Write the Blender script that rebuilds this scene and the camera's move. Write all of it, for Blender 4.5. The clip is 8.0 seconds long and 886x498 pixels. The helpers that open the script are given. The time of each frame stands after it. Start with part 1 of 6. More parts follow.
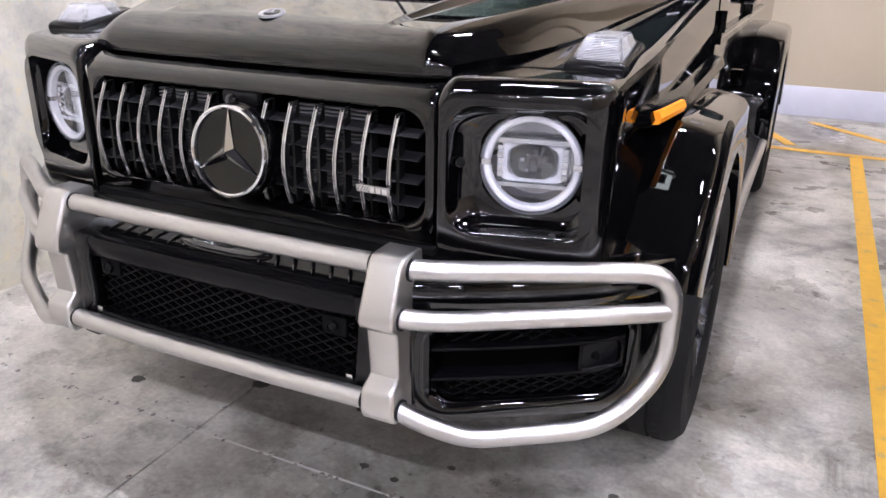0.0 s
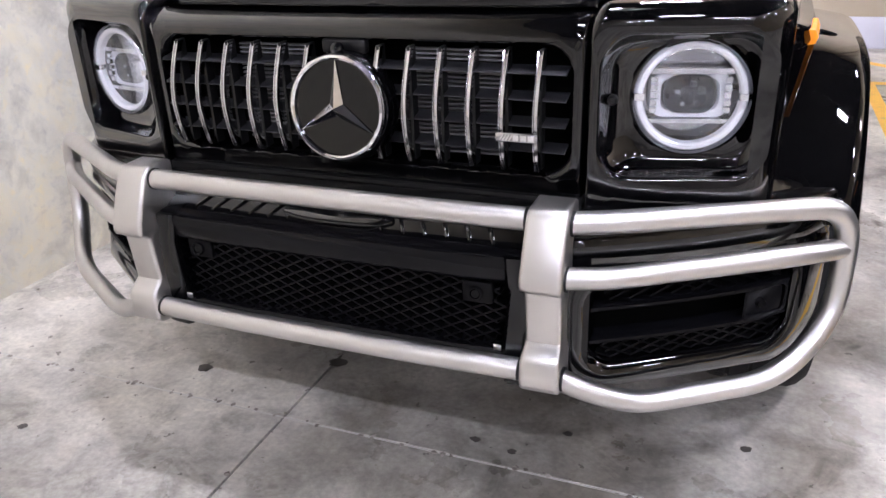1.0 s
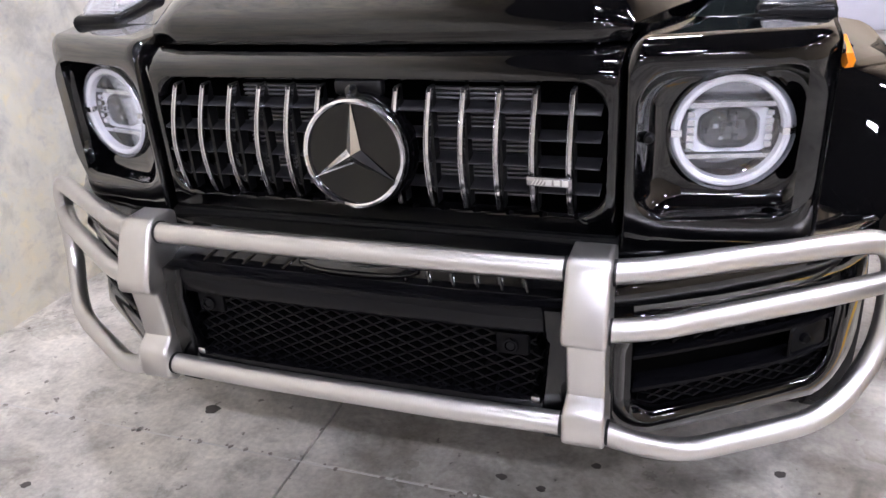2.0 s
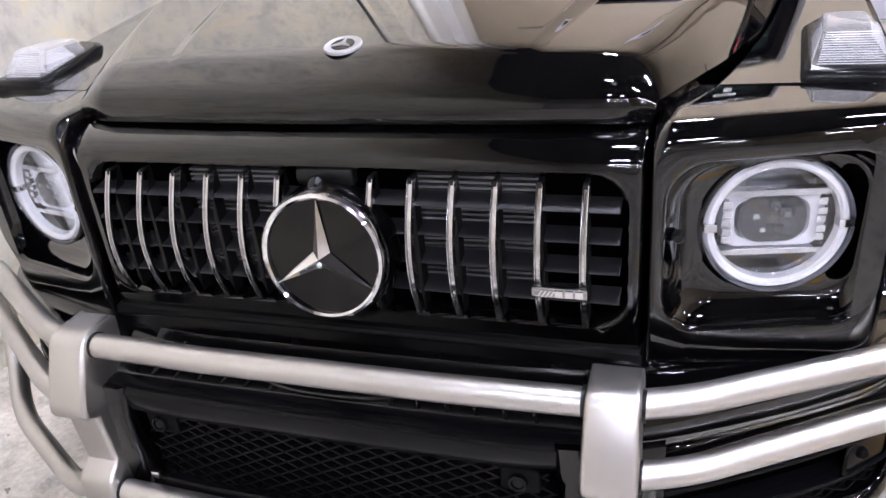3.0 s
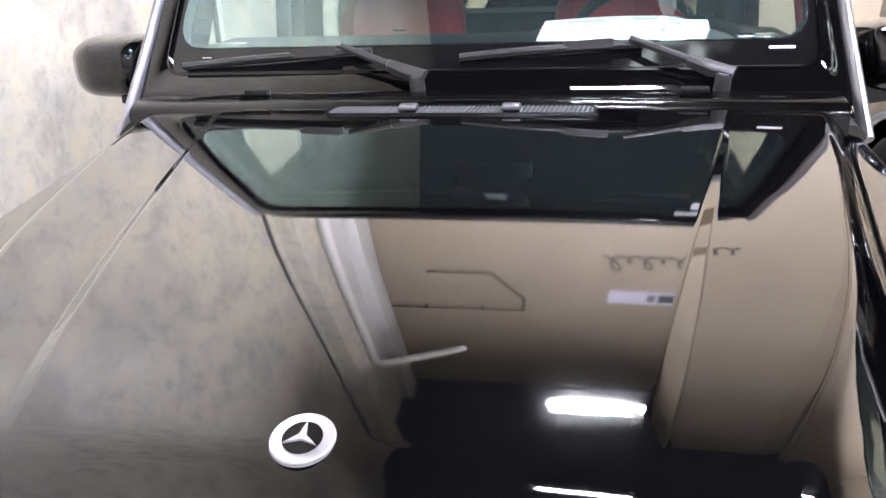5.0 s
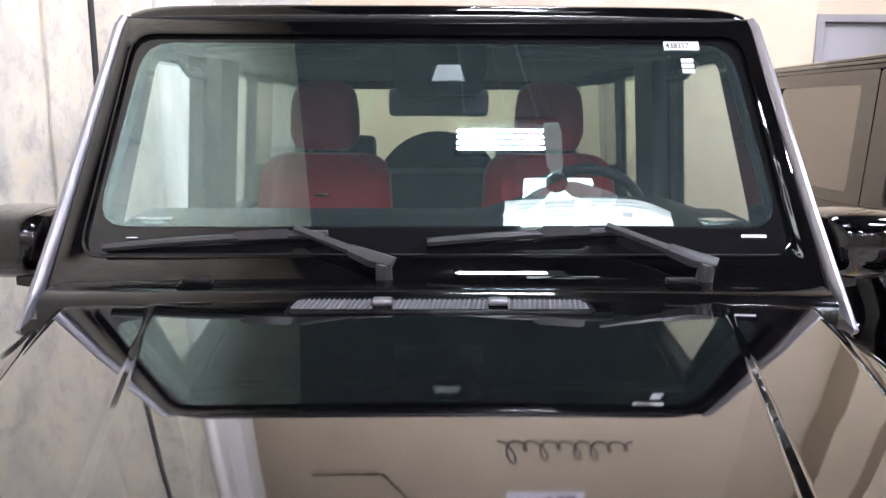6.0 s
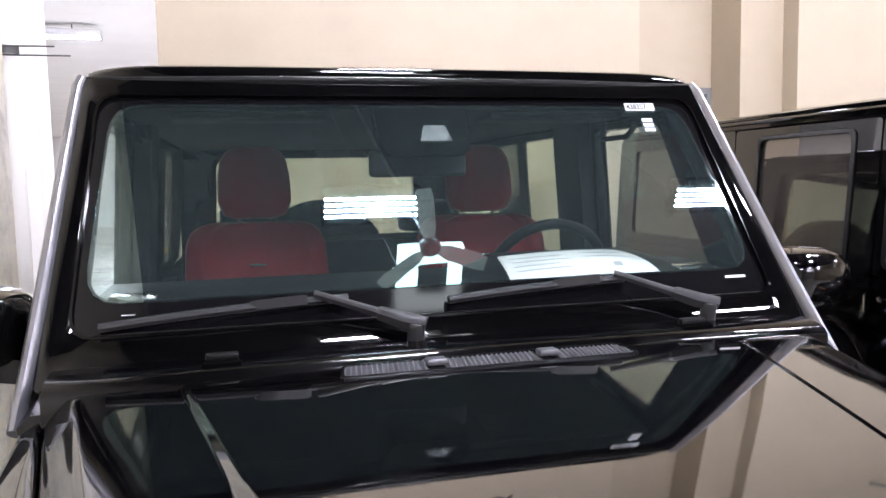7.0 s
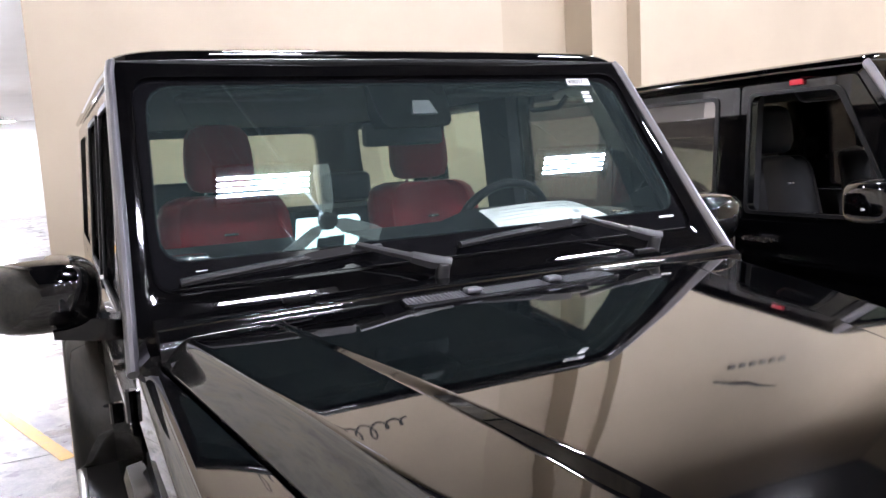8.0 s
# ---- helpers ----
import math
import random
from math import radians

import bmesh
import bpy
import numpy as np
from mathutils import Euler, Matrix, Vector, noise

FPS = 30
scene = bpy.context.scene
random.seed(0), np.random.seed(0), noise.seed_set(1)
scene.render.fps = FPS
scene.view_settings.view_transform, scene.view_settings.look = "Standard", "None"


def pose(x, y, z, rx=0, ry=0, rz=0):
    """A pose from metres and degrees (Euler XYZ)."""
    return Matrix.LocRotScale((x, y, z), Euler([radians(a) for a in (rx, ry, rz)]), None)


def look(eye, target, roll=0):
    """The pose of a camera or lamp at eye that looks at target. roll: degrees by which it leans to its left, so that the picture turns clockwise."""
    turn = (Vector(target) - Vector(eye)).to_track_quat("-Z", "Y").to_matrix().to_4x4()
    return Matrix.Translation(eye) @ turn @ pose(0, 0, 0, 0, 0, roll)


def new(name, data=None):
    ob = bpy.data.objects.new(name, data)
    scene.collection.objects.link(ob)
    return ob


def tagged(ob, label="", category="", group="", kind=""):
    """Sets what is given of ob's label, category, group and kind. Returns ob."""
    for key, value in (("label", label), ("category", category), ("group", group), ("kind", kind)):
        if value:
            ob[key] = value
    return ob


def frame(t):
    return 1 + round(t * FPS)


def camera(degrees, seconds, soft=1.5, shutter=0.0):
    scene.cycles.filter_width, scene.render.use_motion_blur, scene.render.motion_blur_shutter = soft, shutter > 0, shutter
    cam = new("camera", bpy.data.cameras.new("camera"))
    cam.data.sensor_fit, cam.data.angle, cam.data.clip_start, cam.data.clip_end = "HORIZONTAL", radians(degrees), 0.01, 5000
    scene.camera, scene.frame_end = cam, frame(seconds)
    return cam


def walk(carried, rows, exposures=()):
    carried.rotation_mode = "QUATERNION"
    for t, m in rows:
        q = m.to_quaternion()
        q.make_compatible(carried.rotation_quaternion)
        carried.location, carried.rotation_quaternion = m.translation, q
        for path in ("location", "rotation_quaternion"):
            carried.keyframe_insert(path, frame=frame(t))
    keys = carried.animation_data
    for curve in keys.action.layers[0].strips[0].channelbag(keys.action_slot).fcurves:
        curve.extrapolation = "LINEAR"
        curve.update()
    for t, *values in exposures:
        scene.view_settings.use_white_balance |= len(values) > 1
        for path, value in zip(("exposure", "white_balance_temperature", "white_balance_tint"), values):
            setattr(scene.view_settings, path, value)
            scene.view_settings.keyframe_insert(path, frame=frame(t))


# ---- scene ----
cam = camera(60.0, 8.0)
PATH = [
    (0, (1.144, -1.305, 1.359), (0.357, 0.385, 0.635), 1.1),
    (0.5, (0.915, -1.351, 1.337), (0.184, 0.339, 0.555), -0.9),
    (1, (0.762, -1.313, 1.293), (0.066, 0.375, 0.476), -2.3),
    (1.2, (0.71, -1.294, 1.278), (0.026, 0.386, 0.437), -2.9),
    (2.3, (0.612, -1.172, 1.417), (-0.015, 0.523, 0.56), -4.6),
    (2.5, (0.584, -1.113, 1.436), (-0.031, 0.58, 0.568), -4.9),
    (3, (0.546, -0.943, 1.456), (-0.064, 0.744, 0.573), -5.7),
    (3.5, (0.474, -0.815, 1.5), (-0.112, 0.879, 0.611), -5.7),
    (4, (0.378, -0.661, 1.54), (-0.171, 1.055, 0.672), -5.1),
    (4.5, (0.299, -0.532, 1.569), (-0.156, 1.232, 0.744), -3.6),
    (4.8, (0.271, -0.47, 1.595), (-0.117, 1.338, 0.833), -2.6),
    (5, (0.243, -0.388, 1.632), (-0.084, 1.458, 0.936), -2.0),
    (5.2, (0.214, -0.325, 1.668), (-0.049, 1.557, 1.045), -1.3),
    (6.3, (-0.137, -0.178, 1.713), (0.031, 1.795, 1.434), 0.2),
    (6.5, (-0.224, -0.169, 1.695), (0.049, 1.799, 1.464), -0.0),
    (7, (-0.454, -0.127, 1.685), (0.051, 1.799, 1.501), -1.2),
    (7.5, (-0.705, -0.161, 1.689), (0.028, 1.69, 1.499), -2.5),
    (8, (-0.952, -0.3, 1.67), (-0.069, 1.476, 1.414), -3.1),
]
EXPOSURE = [(0, 0.05), (1.2, 0.05), (2.5, 0.04), (3.5, 0.20), (4.0, 0.38), (4.5, 0.55), (5.2, 0.70), (6.3, 0.18), (7.0, 0.04), (8.0, 0.06)]
walk(cam, [(t, look(eye, target, roll)) for t, eye, target, roll in PATH], EXPOSURE)

# ---------------------------------------------------------------- world
world = bpy.data.worlds.new("world")
scene.world = world
world.use_nodes = True
world.node_tree.nodes["Background"].inputs[0].default_value = (0.5, 0.52, 0.55, 1)
world.node_tree.nodes["Background"].inputs[1].default_value = 0.02

LED = 700.0            # strength of the tubes
CEIL = 9.6            # height of the dark ceiling
LAMP_Z = 5.56         # height of the hung light fixtures
WALL_X = -1.765       # mottled side wall
BACK_Y = 6.5          # cream rear wall


# ---------------------------------------------------------------- materials
def shader(name, colour, rough=0.5, metal=0.0, coat=0.0, spec=0.5, emit=None):
    m = bpy.data.materials.new(name)
    m.use_nodes = True
    b = m.node_tree.nodes["Principled BSDF"]
    b.inputs["Base Color"].default_value = (*colour, 1)
    b.inputs["Roughness"].default_value = rough
    b.inputs["Metallic"].default_value = metal
    b.inputs["Coat Weight"].default_value = coat
    b.inputs["Coat Roughness"].default_value = 0.02
    b.inputs["Specular IOR Level"].default_value = spec
    if emit:
        b.inputs["Emission Color"].default_value = (*emit[:3], 1)
        b.inputs["Emission Strength"].default_value = emit[3]
    return m


def noise_node(m, scale, detail=4, rough=0.55, stretch=(1, 1, 1), coords="Object", distort=0.0):
    t = m.node_tree
    co = t.nodes.new("ShaderNodeTexCoord")
    mp = t.nodes.new("ShaderNodeMapping")
    mp.inputs["Scale"].default_value = stretch
    n = t.nodes.new("ShaderNodeTexNoise")
    n.inputs["Scale"].default_value, n.inputs["Detail"].default_value = scale, detail
    n.inputs["Roughness"].default_value, n.inputs["Distortion"].default_value = rough, distort
    t.links.new(co.outputs[coords], mp.inputs[0])
    t.links.new(mp.outputs[0], n.inputs[0])
    return n


def ramp(m, source, stops):
    r = m.node_tree.nodes.new("ShaderNodeValToRGB")
    e = r.color_ramp.elements
    while len(e) < len(stops):
        e.new(0.5)
    for k, (p, c) in zip(e, stops):
        k.position, k.color = p, (*c, 1) if len(c) == 3 else c
    m.node_tree.links.new(source, r.inputs[0])
    return r


def mix(m, fac, a, b, mode="MIX"):
    x = m.node_tree.nodes.new("ShaderNodeMix")
    x.data_type, x.blend_type = "RGBA", mode
    for sock, v in ((x.inputs[0], fac), (x.inputs[6], a), (x.inputs[7], b)):
        if hasattr(v, "links"):
            m.node_tree.links.new(v, sock)
        else:
            sock.default_value = v
    return x.outputs[2]


def bump(m, source, strength, dist=0.001):
    t = m.node_tree
    b = t.nodes.new("ShaderNodeBump")
    b.inputs["Strength"].default_value, b.inputs["Distance"].default_value = strength, dist
    t.links.new(source, b.inputs["Height"])
    t.links.new(b.outputs[0], t.nodes["Principled BSDF"].inputs["Normal"])


def feed(m, source, name):
    m.node_tree.links.new(source, m.node_tree.nodes["Principled BSDF"].inputs[name])


def spread(m, lo, hi, scale, name="Roughness", **kw):
    r = ramp(m, noise_node(m, scale, **kw).outputs[0], [(0.35, (lo,) * 3), (0.65, (hi,) * 3)])
    feed(m, r.outputs[0], name)


PAINT = shader("black_paint", (0.0012, 0.0012, 0.0015), 0.5, spec=0.0)


def lacquer(m, lo, hi):
    """Clear gloss over a base coat, stronger towards grazing."""
    t = m.node_tree
    out = t.nodes["Material Output"]
    gl = t.nodes.new("ShaderNodeBsdfGlossy")
    r = ramp(m, noise_node(m, 3.0).outputs[0], [(0.35, (lo,) * 3), (0.65, (hi,) * 3)])
    t.links.new(r.outputs[0], gl.inputs["Roughness"])
    bp = t.nodes.new("ShaderNodeBump")
    bp.inputs["Strength"].default_value, bp.inputs["Distance"].default_value = 0.012, 0.0005
    t.links.new(noise_node(m, 260, 2).outputs[0], bp.inputs["Height"])
    t.links.new(bp.outputs[0], gl.inputs["Normal"])
    lw = t.nodes.new("ShaderNodeLayerWeight")
    lw.inputs[0].default_value = 0.5
    pw = t.nodes.new("ShaderNodeMath")
    pw.operation, pw.inputs[1].default_value = "POWER", 2.5
    fr = t.nodes.new("ShaderNodeMath")
    fr.operation, fr.inputs[1].default_value, fr.inputs[2].default_value = "MULTIPLY_ADD", 0.94, 0.055
    fr.use_clamp = True
    mx = t.nodes.new("ShaderNodeMixShader")
    t.links.new(lw.outputs["Facing"], pw.inputs[0])
    t.links.new(pw.outputs[0], fr.inputs[0])
    t.links.new(fr.outputs[0], mx.inputs[0])
    t.links.new(t.nodes["Principled BSDF"].outputs[0], mx.inputs[1])
    t.links.new(gl.outputs[0], mx.inputs[2])
    t.links.new(mx.outputs[0], out.inputs[0])


lacquer(PAINT, 0.015, 0.05)
SATIN = shader("satin_steel", (0.60, 0.585, 0.57), 0.36, metal=1.0)
spread(SATIN, 0.31, 0.40, 40, stretch=(1, 1, 1))
bump(SATIN, noise_node(SATIN, 900, 2).outputs[0], 0.06, 0.0004)
CHROME = shader("chrome", (0.82, 0.82, 0.84), 0.06, metal=1.0)
spread(CHROME, 0.03, 0.12, 30)
BADGE = shader("brushed_badge_metal", (0.42, 0.42, 0.44), 0.40, metal=0.8)
spread(BADGE, 0.36, 0.5, 300)
BARCHROME = shader("bar_chrome", (0.62, 0.62, 0.64), 0.10, metal=1.0)
spread(BARCHROME, 0.06, 0.16, 30)
DARKCHROME = shader("smoked_chrome", (0.42, 0.42, 0.44), 0.14, metal=1.0)
PLASTIC = shader("black_plastic", (0.006, 0.006, 0.0065), 0.36, spec=0.25)
bump(PLASTIC, noise_node(PLASTIC, 1400, 2).outputs[0], 0.15, 0.0005)
GLOSSBLACK = shader("gloss_black_trim", (0.0015, 0.0015, 0.0018), 0.08, spec=0.4)
spread(GLOSSBLACK, 0.05, 0.12, 12)
MESHBLACK = shader("mesh_black", (0.003, 0.003, 0.0035), 0.4, spec=0.07)
# sheenless near-black: shade of recesses as colour, and the black camera housing
VOID = shader("shade_and_housing_black", (0.0025, 0.0025, 0.0025), 1.0, spec=0.0)
RUBBER = shader("tyre_rubber", (0.007, 0.007, 0.0075), 0.7, spec=0.25)
bump(RUBBER, noise_node(RUBBER, 500, 3).outputs[0], 0.3, 0.001)
RIM = shader("dark_rim", (0.05, 0.05, 0.055), 0.25, metal=0.8)
GREYTRIM = shader("grey_pillar_trim", (0.26, 0.255, 0.28), 0.28, metal=0.8)
bump(GREYTRIM, noise_node(GREYTRIM, 700, 2).outputs[0], 0.1, 0.0005)
FINS = shader("radiator_fins", (0.12, 0.12, 0.12), 0.4, metal=0.7)
RADIATOR = shader("radiator_metal", (0.13, 0.13, 0.135), 0.45, metal=0.3)
FINPLASTIC = shader("grille_fin_plastic", (0.014, 0.014, 0.016), 0.34, spec=0.35)
AMBER = shader("amber_lens", (0.9, 0.28, 0.01), 0.2, emit=(1.0, 0.3, 0.01, 0.08))
WHITELENS = shader("frosted_light_guide", (0.84, 0.84, 0.88), 0.2)
VENTGREY = shader("vent_plastic", (0.10, 0.10, 0.108), 0.4, spec=0.5)
WIPERBLACK = shader("wiper_coating", (0.03, 0.03, 0.032), 0.3, spec=0.5)
bump(WIPERBLACK, noise_node(WIPERBLACK, 900, 2).outputs[0], 0.08, 0.0004)
LEATHER_RED = shader("red_leather", (0.24, 0.007, 0.013), 0.6, spec=0.25)
bump(LEATHER_RED, noise_node(LEATHER_RED, 350, 3).outputs[0], 0.25, 0.001)
LEATHER_BLACK = shader("black_leather", (0.010, 0.010, 0.011), 0.5, spec=0.2)
bump(LEATHER_BLACK, noise_node(LEATHER_BLACK, 350, 3).outputs[0], 0.25, 0.001)
CABIN = shader("dark_cabin_trim", (0.018, 0.018, 0.02), 0.7, spec=0.25)
LINER = shader("dark_headliner", (0.03, 0.03, 0.032), 0.9)
PAPER = shader("white_paper", (0.8, 0.79, 0.76), 0.7)
INK = shader("grey_print", (0.35, 0.35, 0.36), 0.7)
STICKER = shader("white_sticker", (0.8, 0.8, 0.82), 0.5)
BLACKINK = shader("black_ink", (0.02, 0.02, 0.02), 0.6)
SATINBLACK = shader("satin_black_trim", (0.004, 0.004, 0.005), 0.22, spec=0.14)
PROJECTOR = shader("projector_lens", (0.02, 0.022, 0.026), 0.05, coat=0.6)
TRAY = shader("black_light_tray", (0.003, 0.003, 0.003), 0.9, spec=0.0)
# air diffuser face with an added glow, so its reflection shows bright
GLOWFACE = shader("glowing_diffuser_face", (0.8, 0.8, 0.8), 0.5, emit=(0.9, 1.0, 1.05, 5.0))
MIRROR = shader("mirror_glass", (0.8, 0.82, 0.84), 0.02, metal=1.0)
REARTUBE = shader("led_panel_tube", (0.9, 0.9, 0.9), 0.4, emit=(0.95, 0.935, 1.08, LED * 4.3))
TUBE = shader("led_tube", (0.9, 0.9, 0.9), 0.4, emit=(0.925, 0.935, 1.12, LED))
HOUSING = shader("white_enamel", (0.7, 0.7, 0.7), 0.4)
PIPEWHITE = shader("white_pipe", (0.74, 0.72, 0.68), 0.4)
PIPEBLACK = shader("black_steel_pipe", (0.03, 0.03, 0.032), 0.45, metal=0.4)
BRASS = shader("brass_fitting", (0.42, 0.28, 0.13), 0.35, metal=0.9)
REDPAINT = shader("red_handwheel", (0.6, 0.03, 0.05), 0.4)
DOORGREY = shader("grey_door_paint", (0.16, 0.155, 0.16), 0.55)
SIGNBLACK = shader("black_sign", (0.03, 0.03, 0.03), 0.4)
SIGNWHITE = shader("pale_sign", (0.72, 0.70, 0.82), 0.4)


def glass(name, tint, gloss=(1, 1, 1), face=0.045, veil=0.0, graze=0.9, veil_colour=(0.55, 0.75, 0.80)):
    m = bpy.data.materials.new(name)
    m.use_nodes = True
    t = m.node_tree
    t.nodes.clear()
    out = t.nodes.new("ShaderNodeOutputMaterial")
    tr = t.nodes.new("ShaderNodeBsdfTransparent")
    tr.inputs[0].default_value = (*tint, 1)
    gl = t.nodes.new("ShaderNodeBsdfGlossy")
    gl.inputs["Roughness"].default_value = 0.01
    gl.inputs["Color"].default_value = (*gloss, 1)
    lw = t.nodes.new("ShaderNodeLayerWeight")
    lw.inputs[0].default_value = 0.5
    pw = t.nodes.new("ShaderNodeMath")
    pw.operation, pw.inputs[1].default_value = "POWER", 5.0
    fr = t.nodes.new("ShaderNodeMath")
    fr.operation, fr.inputs[1].default_value, fr.inputs[2].default_value = "MULTIPLY_ADD", graze, face
    t.links.new(lw.outputs["Facing"], pw.inputs[0])
    t.links.new(pw.outputs[0], fr.inputs[0])
    mx = t.nodes.new("ShaderNodeMixShader")
    t.links.new(fr.outputs[0], mx.inputs[0])
    t.links.new(tr.outputs[0], mx.inputs[1])
    t.links.new(gl.outputs[0], mx.inputs[2])
    last = mx
    # even diffuse veil mixed over the glass; paints haze into the panes
    if veil:
        film = t.nodes.new("ShaderNodeBsdfDiffuse")
        film.inputs[0].default_value = (*veil_colour, 1)
        last = t.nodes.new("ShaderNodeMixShader")
        last.inputs[0].default_value = veil
        t.links.new(mx.outputs[0], last.inputs[1])
        t.links.new(film.outputs[0], last.inputs[2])
    t.links.new(last.outputs[0], out.inputs[0])
    return m


# teal veil and teal gloss put the reflected haze into the glass colour
WINDSCREEN = glass("windscreen_glass", (0.91, 0.975, 0.955), (0.72, 0.97, 1.0), 0.18, 0.009)
SIDEGLASS = glass("side_glass", (0.98, 0.985, 0.97), graze=0.3)
PRIVACY = glass("privacy_glass", (0.86, 0.88, 0.81))
# dark tint; the brown veil paints in part of the wall's reflection
DEEPTINT = glass("dark_tint_with_painted_reflection", (0.16, 0.155, 0.15), (1.0, 0.96, 0.92), 0.26, 0.05, 0.9, (0.5, 0.45, 0.42))
LENSGLASS = glass("clear_lens", (0.94, 0.95, 0.97))

# mottled wall: beige wash over grey cement
MOTTLED = shader("mottled_wall", (0.5, 0.48, 0.42), 0.55)
n1 = noise_node(MOTTLED, 2.2, 6, 0.62, distort=0.6)
n2 = noise_node(MOTTLED, 7.0, 6, 0.65, distort=0.35)
n3 = noise_node(MOTTLED, 0.7, 3, 0.5)
c1 = ramp(MOTTLED, n1.outputs[0], [(0.30, (0.53, 0.515, 0.46)), (0.5, (0.70, 0.665, 0.56)), (0.70, (0.79, 0.73, 0.58))])
c2 = ramp(MOTTLED, n2.outputs[0], [(0.32, (0.72, 0.71, 0.70)), (0.5, (1, 1, 1)), (0.7, (1.06, 1.0, 0.86))])
c3 = ramp(MOTTLED, n3.outputs[0], [(0.4, (0.86, 0.86, 0.9)), (0.6, (1, 1, 1))])
feed(MOTTLED, mix(MOTTLED, 0.8, mix(MOTTLED, 0.85, c1.outputs[0], c2.outputs[0], "MULTIPLY"), c3.outputs[0], "MULTIPLY"), "Base Color")
spread(MOTTLED, 0.4, 0.65, 5)
bump(MOTTLED, n2.outputs[0], 0.25, 0.004)
n4 = noise_node(MOTTLED, 19.0, 4, 0.6, distort=0.5)
fleck = ramp(MOTTLED, n4.outputs[0], [(0.30, (0.80, 0.80, 0.86)), (0.46, (1, 1, 1)), (0.60, (1, 1, 1)), (0.72, (1.10, 1.02, 0.82))])
feed(MOTTLED, mix(MOTTLED, 0.75, MOTTLED.node_tree.nodes["Principled BSDF"].inputs["Base Color"].links[0].from_socket, fleck.outputs[0], "MULTIPLY"), "Base Color")

CREAM = shader("cream_wall_paint", (0.74, 0.66, 0.53), 0.6)
cn = noise_node(CREAM, 1.1, 4)
feed(CREAM, ramp(CREAM, cn.outputs[0], [(0.3, (0.385, 0.324, 0.240)), (0.7, (0.425, 0.358, 0.266))]).outputs[0], "Base Color")
bump(CREAM, noise_node(CREAM, 220, 3).outputs[0], 0.12, 0.001)
TAN = shader("tan_wall_paint", (0.52, 0.43, 0.31), 0.6)
feed(TAN, ramp(TAN, noise_node(TAN, 1.3, 4).outputs[0], [(0.3, (0.345, 0.285, 0.205)), (0.7, (0.385, 0.32, 0.232))]).outputs[0], "Base Color")
WHITEWALL = shader("white_wall_paint", (0.8, 0.79, 0.77), 0.6)
feed(WHITEWALL, ramp(WHITEWALL, noise_node(WHITEWALL, 1.3, 4).outputs[0], [(0.3, (0.77, 0.76, 0.74)), (0.7, (0.82, 0.81, 0.79))]).outputs[0], "Base Color")
SKIRT = shader("lilac_skirting_paint", (0.60, 0.60, 0.68), 0.5)
feed(SKIRT, ramp(SKIRT, noise_node(SKIRT, 3, 4).outputs[0], [(0.3, (0.56, 0.56, 0.64)), (0.7, (0.63, 0.63, 0.71))]).outputs[0], "Base Color")
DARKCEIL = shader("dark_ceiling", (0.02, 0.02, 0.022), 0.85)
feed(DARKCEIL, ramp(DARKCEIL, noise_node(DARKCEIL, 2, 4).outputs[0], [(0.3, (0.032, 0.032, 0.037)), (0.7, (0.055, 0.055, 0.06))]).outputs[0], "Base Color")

# unseen end wall: the hall's dimness is put into its colour
DARKWALL = shader("dimmed_wall_colour", (0.3, 0.28, 0.26), 0.7)
feed(DARKWALL, ramp(DARKWALL, noise_node(DARKWALL, 1.2, 4).outputs[0], [(0.3, (0.26, 0.24, 0.22)), (0.7, (0.34, 0.32, 0.30))]).outputs[0], "Base Color")

# worn polished concrete
CONCRETE = shader("polished_concrete", (0.4, 0.39, 0.37), 0.4)
f1 = noise_node(CONCRETE, 1.3, 8, 0.62, coords="Object", distort=0.5)
f2 = noise_node(CONCRETE, 7.0, 6, 0.65, distort=0.4)
f3 = noise_node(CONCRETE, 3.0, 5, 0.7, distort=1.2)
f4 = noise_node(CONCRETE, 60.0, 3, 0.6)
k1 = ramp(CONCRETE, f1.outputs[0], [(0.30, (0.20, 0.19, 0.175)), (0.46, (0.46, 0.445, 0.42)), (0.68, (0.67, 0.65, 0.615))])
k2 = ramp(CONCRETE, f2.outputs[0], [(0.30, (0.60, 0.59, 0.58)), (0.52, (1, 1, 1)), (0.72, (1.14, 1.13, 1.10))])
k3 = ramp(CONCRETE, f3.outputs[0], [(0.30, (0.34, 0.33, 0.32)), (0.42, (0.85, 0.85, 0.85)), (0.48, (1, 1, 1))])
k4 = ramp(CONCRETE, f4.outputs[0], [(0.3, (0.77, 0.745, 0.71)), (0.7, (1.13, 1.10, 1.05))])
cc = mix(CONCRETE, 0.9, k1.outputs[0], k2.outputs[0], "MULTIPLY")
cc = mix(CONCRETE, 0.8, cc, k3.outputs[0], "MULTIPLY")
f5 = noise_node(CONCRETE, 5.5, 3, 0.6, distort=0.3)
k5 = ramp(CONCRETE, f5.outputs[0], [(0.27, (0.28, 0.27, 0.26)), (0.35, (1, 1, 1))])
cc = mix(CONCRETE, 0.8, cc, k5.outputs[0], "MULTIPLY")
cc = mix(CONCRETE, 0.8, cc, k4.outputs[0], "MULTIPLY")
f6 = noise_node(CONCRETE, 26.0, 3, 0.55)
k6 = ramp(CONCRETE, f6.outputs[0], [(0.28, (0.25, 0.23, 0.215)), (0.325, (1, 1, 1))])
cc = mix(CONCRETE, 0.85, cc, k6.outputs[0], "MULTIPLY")
f7 = noise_node(CONCRETE, 0.9, 5, 0.6, distort=0.8)
